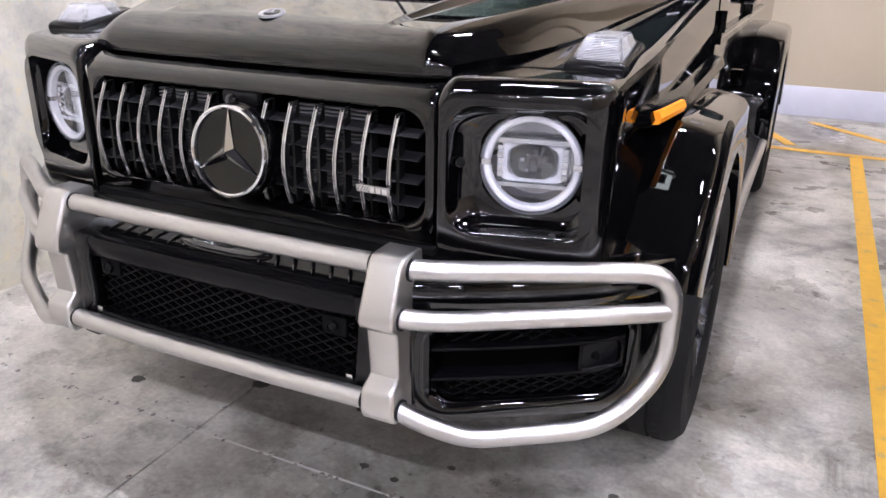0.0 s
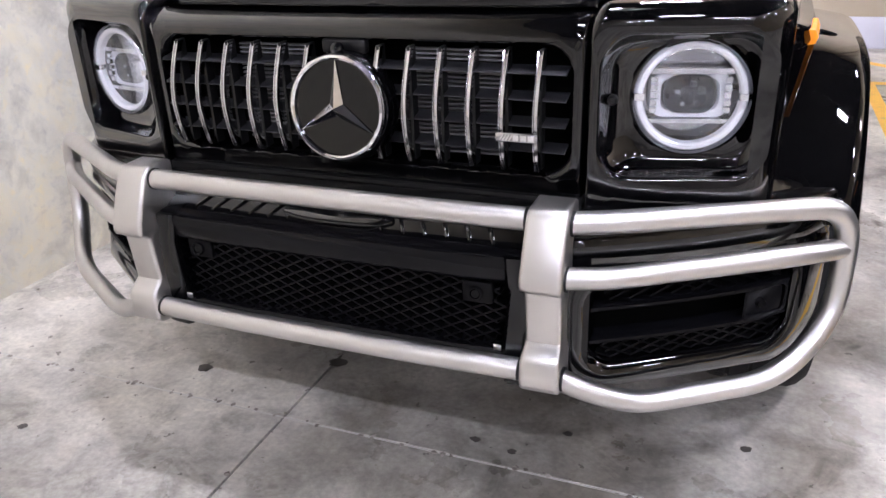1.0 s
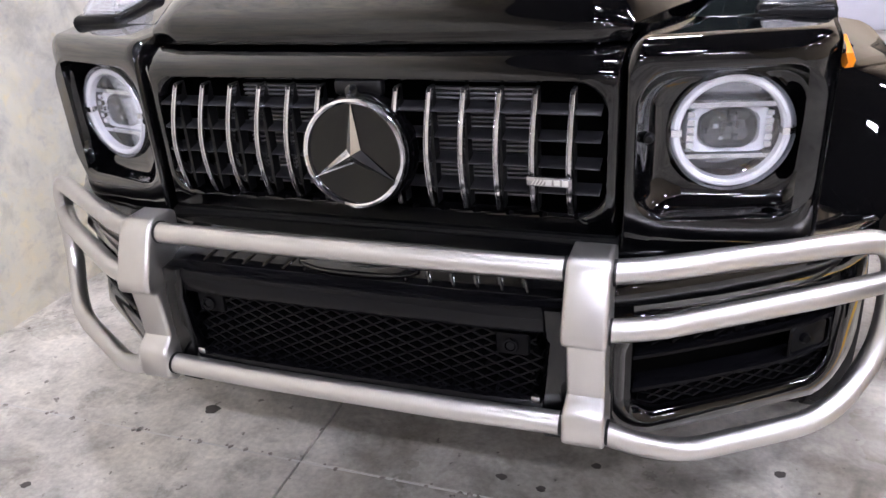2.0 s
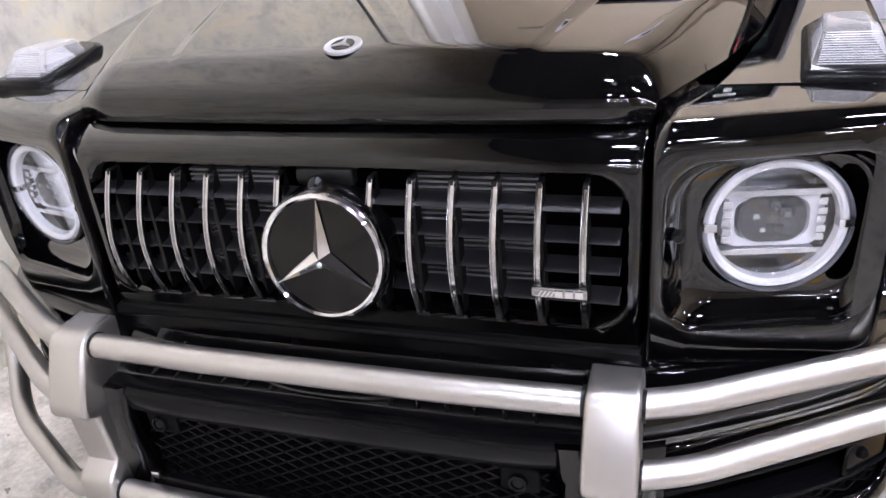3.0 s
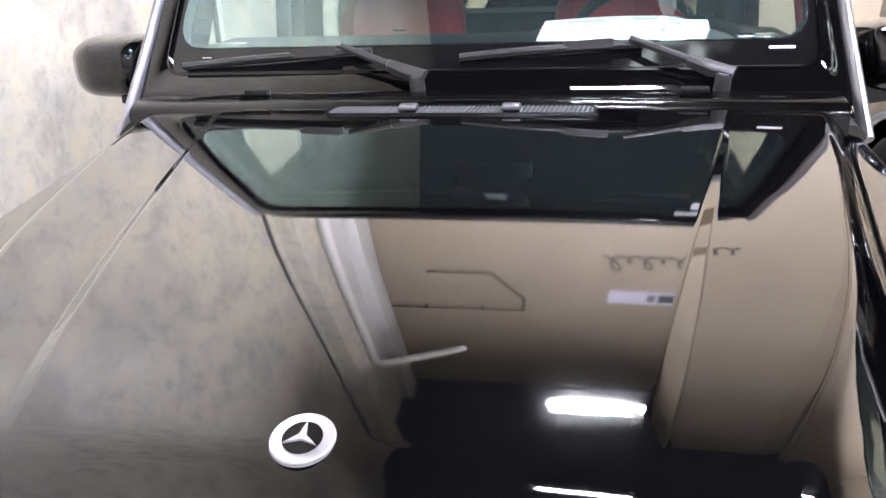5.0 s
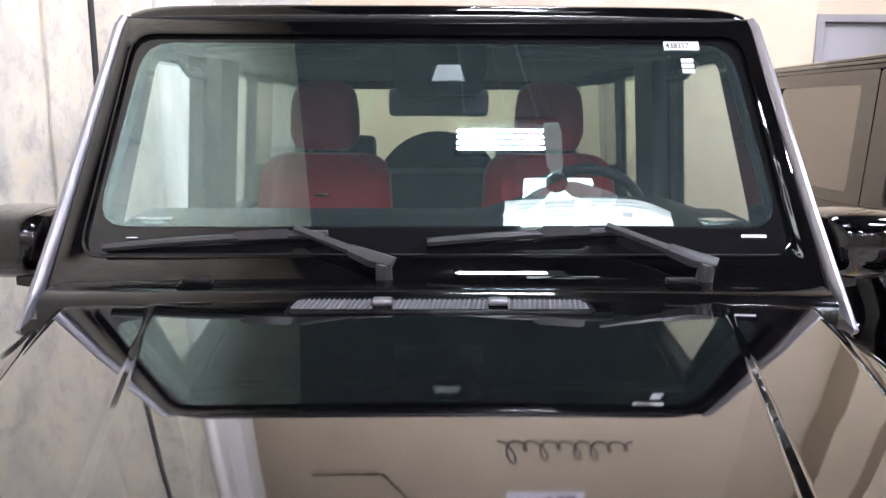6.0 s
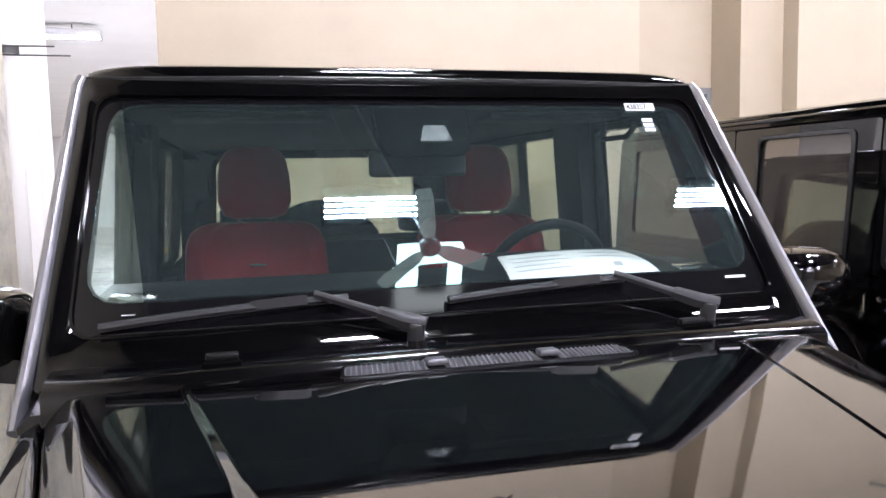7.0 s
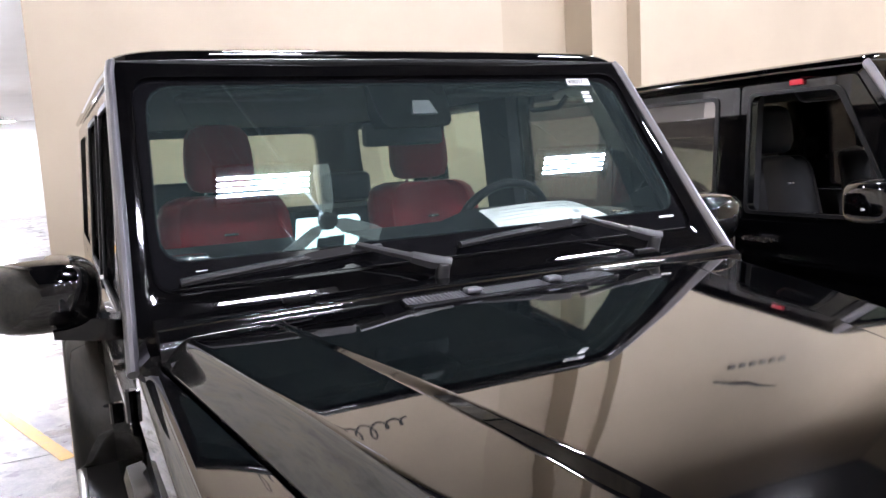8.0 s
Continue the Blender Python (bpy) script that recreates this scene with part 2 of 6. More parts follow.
k7 = ramp(CONCRETE, f7.outputs[0], [(0.36, (0.52, 0.49, 0.46)), (0.52, (1, 1, 1)), (0.66, (1.10, 1.08, 1.03))])
cc = mix(CONCRETE, 0.9, cc, k7.outputs[0], "MULTIPLY")
feed(CONCRETE, cc, "Base Color")
spread(CONCRETE, 0.22, 0.5, 2.5, detail=6)
bump(CONCRETE, f4.outputs[0], 0.25, 0.0012)
YELLOW = shader("yellow_line_paint", (0.83, 0.44, 0.03), 0.45)
yy = ramp(YELLOW, noise_node(YELLOW, 14, 5, 0.65).outputs[0], [(0.28, (0.5, 0.36, 0.16)), (0.42, (0.80, 0.43, 0.04)), (0.7, (0.88, 0.50, 0.05))])
feed(YELLOW, yy.outputs[0], "Base Color")
JOINT = shader("joint_filler", (0.11, 0.095, 0.085), 0.8)
CHIP = shader("crumbled_joint", (0.20, 0.165, 0.145), 0.85)
feed(CHIP, ramp(CHIP, noise_node(CHIP, 40, 3).outputs[0], [(0.35, (0.10, 0.08, 0.07)), (0.65, (0.42, 0.38, 0.35))]).outputs[0], "Base Color")
OIL = shader("oil_stain", (0.06, 0.052, 0.046), 0.35)
OIL_SPOTS = [(-0.338, 0.452, 0.030), (-0.722, 0.293, 0.024), (-1.03, -0.12, 0.014), (-0.55, 0.98, 0.05), (0.194, 0.235, 0.013), (0.30, 0.218, 0.012), (0.42, 0.335, 0.012), (0.86, 0.42, 0.016), (-1.45, -0.35, 0.012)]
PALEJOINT = shader("pale_joint_filler", (0.55, 0.53, 0.50), 0.8)


# ---------------------------------------------------------------- mesh tools
def mesh_of(name, bm, material, angle=35):
    me = bpy.data.meshes.new(name)
    bmesh.ops.recalc_face_normals(bm, faces=bm.faces)
    for f in bm.faces:
        f.smooth = True
    bm.to_mesh(me)
    bm.free()
    me.materials.append(material)
    me.set_sharp_from_angle(angle=radians(angle))
    return me


def part(name, bm, material, parent, label="", angle=35):
    ob = new(name, mesh_of(name, bm, material, angle))
    ob.parent = parent
    if label:
        tagged(ob, label)
    return ob


def thing(name, bm, material, label, category, group="", kind="", angle=35):
    return tagged(new(name, mesh_of(name, bm, material, angle)), label, category, group, kind)


def holder(name, label, category, place=(0, 0, 0), group="", kind=""):
    ob = tagged(new(name), label, category, group, kind)
    ob.location = place
    return ob


def box(x0, x1, y0, y1, z0, z1, bevel=0.0, seg=2, bm=None):
    bm = bm or bmesh.new()
    v = [bm.verts.new((x, y, z)) for x in (x0, x1) for y in (y0, y1) for z in (z0, z1)]
    fs = [bm.faces.new([v[k] for k in q]) for q in ((0, 1, 3, 2), (4, 6, 7, 5), (0, 4, 5, 1), (2, 3, 7, 6), (0, 2, 6, 4), (1, 5, 7, 3))]
    if bevel:
        es = list({e for f in fs for e in f.edges})
        bmesh.ops.bevel(bm, geom=es, offset=bevel, segments=seg, affect="EDGES", profile=0.5)
    return bm


def loft(rings, bm=None, closed=True, caps=True):
    """Skin over rings of equal length."""
    bm = bm or bmesh.new()
    vs = [[bm.verts.new(p) for p in ring] for ring in rings]
    n = len(rings[0])
    for a, b in zip(vs, vs[1:]):
        for k in range(n if closed else n - 1):
            j = (k + 1) % n
            bm.faces.new((a[k], a[j], b[j], b[k]))
    if caps and closed:
        bm.faces.new(vs[0][::-1])
        bm.faces.new(vs[-1])
    return bm


def fillet(points, radius, seg=6):
    """A polyline with its corners rounded."""
    pts = [Vector(p) for p in points]
    out = [pts[0]]
    for a, b, c in zip(pts, pts[1:], pts[2:]):
        d1, d2 = (a - b), (c - b)
        r = min(radius, d1.length * 0.48, d2.length * 0.48)
        p, q = b + d1.normalized() * r, b + d2.normalized() * r
        for k in range(seg + 1):
            t = k / seg
            out.append((1 - t) ** 2 * p + 2 * t * (1 - t) * b + t * t * q)
    out.append(pts[-1])
    return out


def sweep(points, r, n=14, bm=None, flat=None):
    """A round bar along a polyline; flat gives its two half widths (side, up) instead of r."""
    pts = [Vector(p) for p in points]
    rings, up = [], None
    for k, p in enumerate(pts):
        d = (pts[min(k + 1, len(pts) - 1)] - pts[max(k - 1, 0)]).normalized()
        if up is None:
            up = Vector((0, 0, 1)) if abs(d.z) < 0.9 else Vector((0, 1, 0))
        side = d.cross(up).normalized()
        up = side.cross(d).normalized()
        rr = r[k] if isinstance(r, (list, tuple)) else r
        a, b = flat if flat else (rr, rr)
        rings.append([p + side * a * math.cos(2 * math.pi * j / n) + up * b * math.sin(2 * math.pi * j / n) for j in range(n)])
    return loft(rings, bm)


def rrect(x0, x1, z0, z1, r, n=5):
    """A rounded rectangle, anticlockwise from the lower right corner."""
    out = []
    for cx, cz, a0 in ((x1 - r, z0 + r, -90), (x1 - r, z1 - r, 0), (x0 + r, z1 - r, 90), (x0 + r, z0 + r, 180)):
        for k in range(n + 1):
            a = radians(a0 + 90 * k / n)
            out.append((cx + r * math.cos(a), cz + r * math.sin(a)))
    return out


def circle_like(outline, cx, cz, r):
    """The points of a circle that face those of an outline."""
    out = []
    for x, z in outline:
        d = Vector((x - cx, z - cz)).normalized()
        out.append((cx + d.x * r, cz + d.y * r))
    return out


def ring_frame(levels, bm=None):
    """Skin from outline to outline, each given as points in space; the last joins the first."""
    return loft(levels + [levels[0]], bm, closed=True, caps=False)


def plate(outline, y, depth, bm=None):
    """A solid plate facing -y, from an outline in x and z; y may depend on x and z."""
    f = y if callable(y) else (lambda x, z: y)
    return loft([[Vector((x, f(x, z), z)) for x, z in outline], [Vector((x, f(x, z) + depth, z)) for x, z in outline]], bm)


def revolve(profile, centre, axis, n=40, bm=None, closed=False):
    """Turn a profile of (radius, height along axis) round an axis."""
    q = Vector(axis).normalized().to_track_quat("Z", "Y")
    rings = [[Vector(centre) + q @ Vector((r * math.cos(2 * math.pi * k / n), r * math.sin(2 * math.pi * k / n), h)) for k in range(n)] for r, h in profile]
    if closed:
        return loft(rings + [rings[0]], bm, caps=False)
    return loft(rings, bm)


def strip_between(a, b, w, d, bm):
    """A thin bar from a to b with width w across and depth d along y."""
    a, b = Vector(a), Vector(b)
    t = (b - a).normalized()
    s = t.cross(Vector((0, 1, 0))).normalized() * w / 2
    e = Vector((0, d, 0))
    return loft([[p - s, p + s, p + s + e, p - s + e] for p in (a, b)], bm)


def lattice(x0, x1, z0, z1, y, cell, rise, w, d, inside=lambda x, z: True):
    """A diamond mesh of crossing bars within a rectangle."""
    bm = bmesh.new()
    yf = y if callable(y) else (lambda x: y)
    slope = rise / cell
    for sgn in (1, -1):
        c = x0 - (z1 - z0) / slope - cell
        while c < x1 + (z1 - z0) / slope + cell:
            zs, pts = np.linspace(z0, z1, 13), []
            for zz in zs:
                xx = c + sgn * (zz - z0) / slope
                if x0 <= xx <= x1 and inside(xx, zz):
                    pts.append((xx, yf(xx), float(zz)))
                elif len(pts) > 1:
                    break
                else:
                    pts = []
            if len(pts) > 1:
                strip_between(pts[0], pts[-1], w, d, bm)
            c += cell
    return bm


def lettering(words, size, bold=0.0):
    """A flat mesh of words in the built-in font, from its lower left corner."""
    curve = bpy.data.curves.new("lettering", "FONT")
    curve.body, curve.size, curve.offset = words, size, bold
    ob = new("lettering", curve)
    bpy.context.view_layer.update()
    me = bpy.data.meshes.new_from_object(ob.evaluated_get(bpy.context.evaluated_depsgraph_get()))
    bpy.data.objects.remove(ob)
    return me


def xmirror(bm):
    """The same mesh on the other side of the car."""
    other = bm.copy()
    bmesh.ops.scale(other, vec=(-1, 1, 1), verts=other.verts)
    bmesh.ops.reverse_faces(other, faces=other.faces)
    return other


def both(name, bm, material, parent, label="", angle=35):
    o = xmirror(bm)
    return part(name, bm, material, parent, label, angle), part(name, o, material, parent, label, angle)


def smoothstep(a, b, x):
    t = min(1.0, max(0.0, (x - a) / (b - a)))
    return t * t * (3 - 2 * t)


def lerp_table(table, x):
    for (a, fa), (b, fb) in zip(table, table[1:]):
        if x <= b:
            return fa + (fb - fa) * max(0.0, (x - a) / (b - a))
    return table[-1][1]


# ---------------------------------------------------------------- the room
def smooth_table(table, x):
    """Like lerp_table, but without kinks at the entries."""
    h = 0.07
    return sum(lerp_table(table, x + h * k / 3) * wt for k, wt in ((-3, 0.06), (-2, 0.14), (-1, 0.18), (0, 0.24), (1, 0.18), (2, 0.14), (3, 0.06)))


def build_room():
    floor = holder("floor", "worn grey polished concrete floor with saw-cut joints", "floor", kind="structure")
    part("joint_bed", box(-9.99, 12, -15.99, 33.99, -0.2, -0.012), JOINT, floor)
    xs, ys = [-10, -5.0, -0.347, 4.3, 8.9, 12.0], [-16, -9, -4.4, 0.156, 4.7, 9.2, 16, 25, 34]
    g = 0.0032
    for a, b in zip(xs, xs[1:]):
        for c, d in zip(ys, ys[1:]):
            part("slab", box(a + g, b - g, c + g, d - g, -0.15, 0.0, 0.0015, 1), CONCRETE, floor)
    part("joint_filler", box(-4.99, 8.89, 0.156 - g + 0.0004, 0.156 + g - 0.0004, -0.03, -0.0012), PALEJOINT, floor, "pale joint filler")
    rng = random.Random(5)
    for x, y, r in OIL_SPOTS:
        edge = [(x + r * (0.75 + 0.5 * rng.random()) * math.cos(a), y + 0.8 * r * (0.75 + 0.5 * rng.random()) * math.sin(a)) for a in [2 * math.pi * k / 14 for k in range(14)]]
        part("oil_spot", loft([[Vector((u, v, z)) for u, v in edge] for z in (0.0006, 0.0012)]), OIL, floor, "dark oil spot")
    bm = bmesh.new()
    for k in range(170):
        v = rng.uniform(-2.6, 2.4)
        if k % 2:
            u, w = -0.347 + rng.choice((-1, 1)) * rng.uniform(0.003, 0.010), v
        else:
            u, w = rng.uniform(-1.7, 2.6), 0.156 + rng.choice((-1, 1)) * rng.uniform(0.003, 0.008)
        r = rng.uniform(0.003, 0.011)
        edge = [(u + r * rng.uniform(0.5, 1.2) * math.cos(a), w + r * rng.uniform(0.5, 1.2) * math.sin(a)) for a in [2 * math.pi * q / 7 for q in range(7)]]
        loft([[Vector((p, q, z)) for p, q in edge] for z in (0.0003, 0.0008)], bm)
    tagged(part("joint_chip", bm, CHIP, floor, "crumbled brown joint edges"), kind="stuff")
    # stall lines
    def line(p, q, w=0.085, label="yellow painted parking line on concrete"):
        p, q = Vector((*p, 0.002)), Vector((*q, 0.002))
        t = (q - p).normalized()
        s = Vector((-t.y, t.x, 0)) * w / 2
        bm = loft([[p - s, p + s, p + s + Vector((0, 0, 0.002)), p - s + Vector((0, 0, 0.002))], [q - s, q + s, q + s + Vector((0, 0, 0.002)), q - s + Vector((0, 0, 0.002))]])
        tagged(thing("parking_line", bm, YELLOW, label, "parking line", "parking lines", "structure"))
    line((1.55, -1.2), (1.55, 4.95))
    line((0.9, 5.0), (6.5, 5.0), 0.09)
    line((1.22, 6.2), (2.3, 5.1))
    line((1.1, 5.15), (0.9, 5.6))
    line((-1.45, 5.8), (-1.05, 4.55))
    line((-1.8, 17.5), (-4.6, 32), 0.25)

    # side wall with an end pier
    thing("wall_west", box(WALL_X - 0.2, WALL_X, -15.8, 3.95, 0, CEIL), MOTTLED, "mottled beige and grey plastered side wall", "wall", kind="structure")
    thing("wall_pier", box(WALL_X - 0.2, WALL_X + 0.16, 3.95, 4.35, 0, CEIL, 0.01), MOTTLED, "mottled plaster pier ending the side wall", "wall", kind="structure")
    thing("wall_west_far", box(WALL_X - 0.4, WALL_X - 0.2, 4.35, 5.9, 0, CEIL), WHITEWALL, "pale plastered wall behind the pier", "wall", kind="structure")
    thing("wall_column", box(-2.15, -1.82, 5.9, 6.35, 0, CEIL, 0.01), WHITEWALL, "white painted column beside the passage", "wall", kind="structure")
    # rear wall
    thing("wall_north", box(-1.04, 3.23, BACK_Y, BACK_Y + 0.2, 0, CEIL), CREAM, "cream painted rear wall", "wall", kind="structure")
    thing("wall_recess", box(3.23, 4.0, BACK_Y, BACK_Y + 0.2, 2.5, CEIL), TAN, "tan painted wall above a grey door", "wall", kind="structure")
    thing("wall_pilaster", box(4.0, 4.45, 6.05, BACK_Y + 0.2, 0, CEIL), TAN, "tan painted pilaster beside the door", "wall", kind="structure")
    thing("wall_north_right", box(4.45, 12, 5.85, BACK_Y + 0.2, 0, CEIL), CREAM, "cream painted wall stepping forward", "wall", kind="structure")
    door = holder("door_1", "plain grey metal door with grey frame", "door", kind="structure")
    part("leaf", box(3.30, 3.95, BACK_Y + 0.05, BACK_Y + 0.1, 0, 2.44, 0.004), DOORGREY, door)
    part("frame", box(3.23, 3.30, BACK_Y - 0.01, BACK_Y + 0.12, 0, 2.5), DOORGREY, door)
    part("frame", box(3.95, 4.0, BACK_Y - 0.01, BACK_Y + 0.12, 0, 2.5), DOORGREY, door)
    part("frame", box(3.30, 3.95, BACK_Y - 0.01, BACK_Y + 0.12, 2.44, 2.5), DOORGREY, door)
    thing("baseboard", box(-1.04, 3.22, BACK_Y - 0.018, BACK_Y, 0, 0.27, 0.004), SKIRT, "lilac grey painted skirting along the rear wall", "skirting", kind="structure")
    thing("wall_lintel", box(-2.15, -1.04, BACK_Y, BACK_Y + 0.2, 3.5, CEIL), CREAM, "cream wall above the passage opening", "wall", kind="structure")
    thing("ceiling_passage", box(-9.8, -0.84, BACK_Y + 0.2, 33, 3.6, 3.7), WHITEWALL, "white ceiling of the bright passage", "ceiling", kind="structure")
    # passage beyond and the rest of the hall
    thing("wall_far", box(-9.8, -1.04, 33, 33.2, 0, CEIL), WHITEWALL, "white far wall of the bright passage", "wall", kind="structure")
    thing("wall_passage", box(-1.04, -0.84, BACK_Y + 0.2, 33, 0, CEIL), WHITEWALL, "white passage wall", "wall", kind="structure")
    thing("wall_passage_west", box(-9.8, -9.6, 4, 33, 0, CEIL), WHITEWALL, "white wall across the passage", "wall", kind="structure")
    thing("wall_passage_south", box(-9.8, WALL_X - 0.4, 4.0, 4.2, 0, CEIL), WHITEWALL, "white wall behind the side wall", "wall", kind="structure")
    thing("wall_east", box(11.8, 12, -15.8, 6.7, 0, CEIL), CREAM, "cream painted wall of the hall", "wall", kind="structure")
    thing("wall_south", box(WALL_X - 0.2, 12, -16, -15.8, 0, CEIL), DARKWALL, "unseen end wall of the hall, coloured dark for its dimness", "wall", kind="structure")
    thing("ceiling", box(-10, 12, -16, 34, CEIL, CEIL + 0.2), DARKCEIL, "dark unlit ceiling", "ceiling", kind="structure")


def build_lights():
    def fixture(x, y, z=LAMP_Z, length=0.74, tubes=4, top=CEIL, tray=TRAY):
        f = holder("ceiling_light", "hung LED fixture with bright tubes under a " + ("white tray" if tray is HOUSING else "black tray"), "ceiling light", (x, y, z), "ceiling lights")
        half, low = (0.16, 0.022) if tubes == 4 else (0.10, 0.022) if tubes > 1 else (0.074, 0.050)
        part("tray", box(-length / 2 - 0.02, length / 2 + 0.02, -half, half, low, 0.08, 0.006), tray, f)
        # lips and end plates are added to keep light off the upper walls
        for sy in (-1, 1):
            if 1 < tubes < 4:
                part("light_cutoff_lip", box(-length / 2 - 0.02, length / 2 + 0.02, sy * half - 0.003, sy * half + 0.003, -0.005, 0.032), tray, f)
            part("light_cutoff_end", box(sy * (length / 2 + 0.02) - 0.003, sy * (length / 2 + 0.02) + 0.003, -half, half, -0.070 if tubes == 4 else -0.030, low + 0.01), tray, f)
        for k in range(tubes):
            yy = -0.025 * (tubes - 1) + 0.05 * k
            part("tube", sweep([(-length / 2, yy, 0.0), (length / 2, yy, 0.0)], 0.009 if tubes > 1 else 0.014, 8), TUBE if tubes > 1 else REARTUBE, f)
        for sx in (-1, 1):
            part("hanger", sweep([(sx * 0.3, 0, 0.07), (sx * 0.3, 0, top - z)], 0.006, 6), PIPEBLACK, f)
    # rows from y -5 forward are unseen, added to light the front and give glints
    for x in (0.55, 3.6, 6.65, 9.7):
        for y in (-13.6, -9.4, -5.0, -0.08):
            fixture(x, y, tubes=2 if y < -6 else 4)
    # the lamp at x 9.7 is added out of view for extra light
    for x, y in ((0.62, 3.2), (4.15, 2.6), (9.7, 3.2)):
        fixture(x, y, tubes=1)
    for x, y in ((-2.2, 7.6), (-2.6, 10.0), (-4.5, 14.0), (-2.6, 19.0), (-4.0, 26.0), (-2.6, 30.5), (-3.4, 5.0)):
        fixture(x, y, 3.45 if y > 6 else LAMP_Z, 1.2, 3, top=3.6 if y > 6 else CEIL, tray=HOUSING if y > 6 else TRAY)


build_room()
build_lights()


# ---------------------------------------------------------------- the off-road car
# Car space: x across, y from the grille back, z up.
AXLE_Y, WHEEL_R = 0.86, 0.392


def hood_half(y):
    """Half width between the two outer ridges of the bonnet."""
    return smooth_table([(0.0, 0.400), (0.12, 0.432), (0.2, 0.458), (0.35, 0.518), (0.5, 0.575), (0.6, 0.603), (0.78, 0.643), (1.06, 0.705), (1.30, 0.752), (1.4, 0.772)], y)


def hood_seam(y):
    """Half width at the foot of the bonnet's sloping flanks."""
    return smooth_table([(0.0, 0.440), (0.09, 0.486), (0.16, 0.527), (0.25, 0.576), (0.5, 0.650), (0.76, 0.697), (1.06, 0.754), (1.30, 0.800), (1.4, 0.819)], y)


NOSE = [(0.0, 1.136), (0.0015, 1.147), (0.0055, 1.158), (0.0125, 1.168), (0.0235, 1.1775), (0.0385, 1.1875), (0.0535, 1.1970), (0.0675, 1.2058), (0.40, 1.408)]


def smin(a, b, k):
    """The lesser of two heights with a rounded edge between."""
    h = max(k - abs(a - b), 0.0) / k
    return min(a, b) - h * h * k * 0.25


SLOPE = [(0.0, 0.25), (0.20, 0.235), (0.26, 0.210), (0.33, 0.185), (0.44, 0.142), (0.54, 0.113), (0.665, 0.092), (0.78, 0.082), (0.90, 0.072), (1.1, 0.067), (1.6, 0.064)]
RISE = 1.1705 + np.cumsum([0.0] + [0.002 * lerp_table(SLOPE, 0.002 * k + 0.001) for k in range(800)])


def hood_base(y):
    """Height along the bonnet's middle, which falls faster towards the nose."""
    k = min(max(y, 0.0), 1.59) / 0.002
    n = int(k)
    return float(RISE[n] + (RISE[n + 1] - RISE[n]) * (k - n))


def dome_line(y):
    return 0.308 + (y - 0.2) * 0.235


def dome_wide(y):
    return lerp_table([(0.16, 0.020), (0.3, 0.024), (0.45, 0.0245), (0.67, 0.020), (1.16, 0.012), (1.3, 0.012)], y)


def dome_drop(y):
    """How far the bonnet falls from its raised middle to the side panels."""
    return lerp_table([(0.0, 0.0005), (0.16, 0.001), (0.22, 0.0042), (0.28, 0.0083), (0.35, 0.0117), (0.42, 0.0138), (0.48, 0.0145), (0.54, 0.0140), (0.62, 0.0122), (0.8, 0.0085), (1.0, 0.006), (1.2, 0.0045), (1.4, 0.003)], y)


def lip_y(x):
    """Depth of the bonnet's front lip."""
    return 0.0965 + 0.010 * (x / 0.48) ** 2 + 0.016 * smoothstep(0.43, 0.50, abs(x))


def hood_top(x, y):
    """Height of the bonnet's upper panels above car point x, y."""
    ax = abs(x)
    t = min(1.0, max(0.0, (ax - dome_line(y)) / dome_wide(y)))
    return hood_base(y) - 0.008 * (ax / hood_half(y)) ** 2 - dome_drop(y) * t


def hood_z(x, y):
    """Height of the whole bonnet skin: upper panels, sloping nose and flanks."""
    ax, w, seam = abs(x), hood_half(y), hood_seam(y)
    foot = fender_top(max(y, 0.14)) + 0.004
    rise = hood_top(w, y) - foot
    r = (seam - ax) / (seam - w)
    side = foot + rise * (r + 0.3 * r * (1 - r) if r < 1 else 1 + 0.7 * (r - 1))
    front = lerp_table(NOSE, y - lip_y(x))
    top = smin(hood_top(x, y), front, 0.007)
    return smin(top, side, 0.008 + 0.016 * (1 - smoothstep(0.15, 0.40, y)))


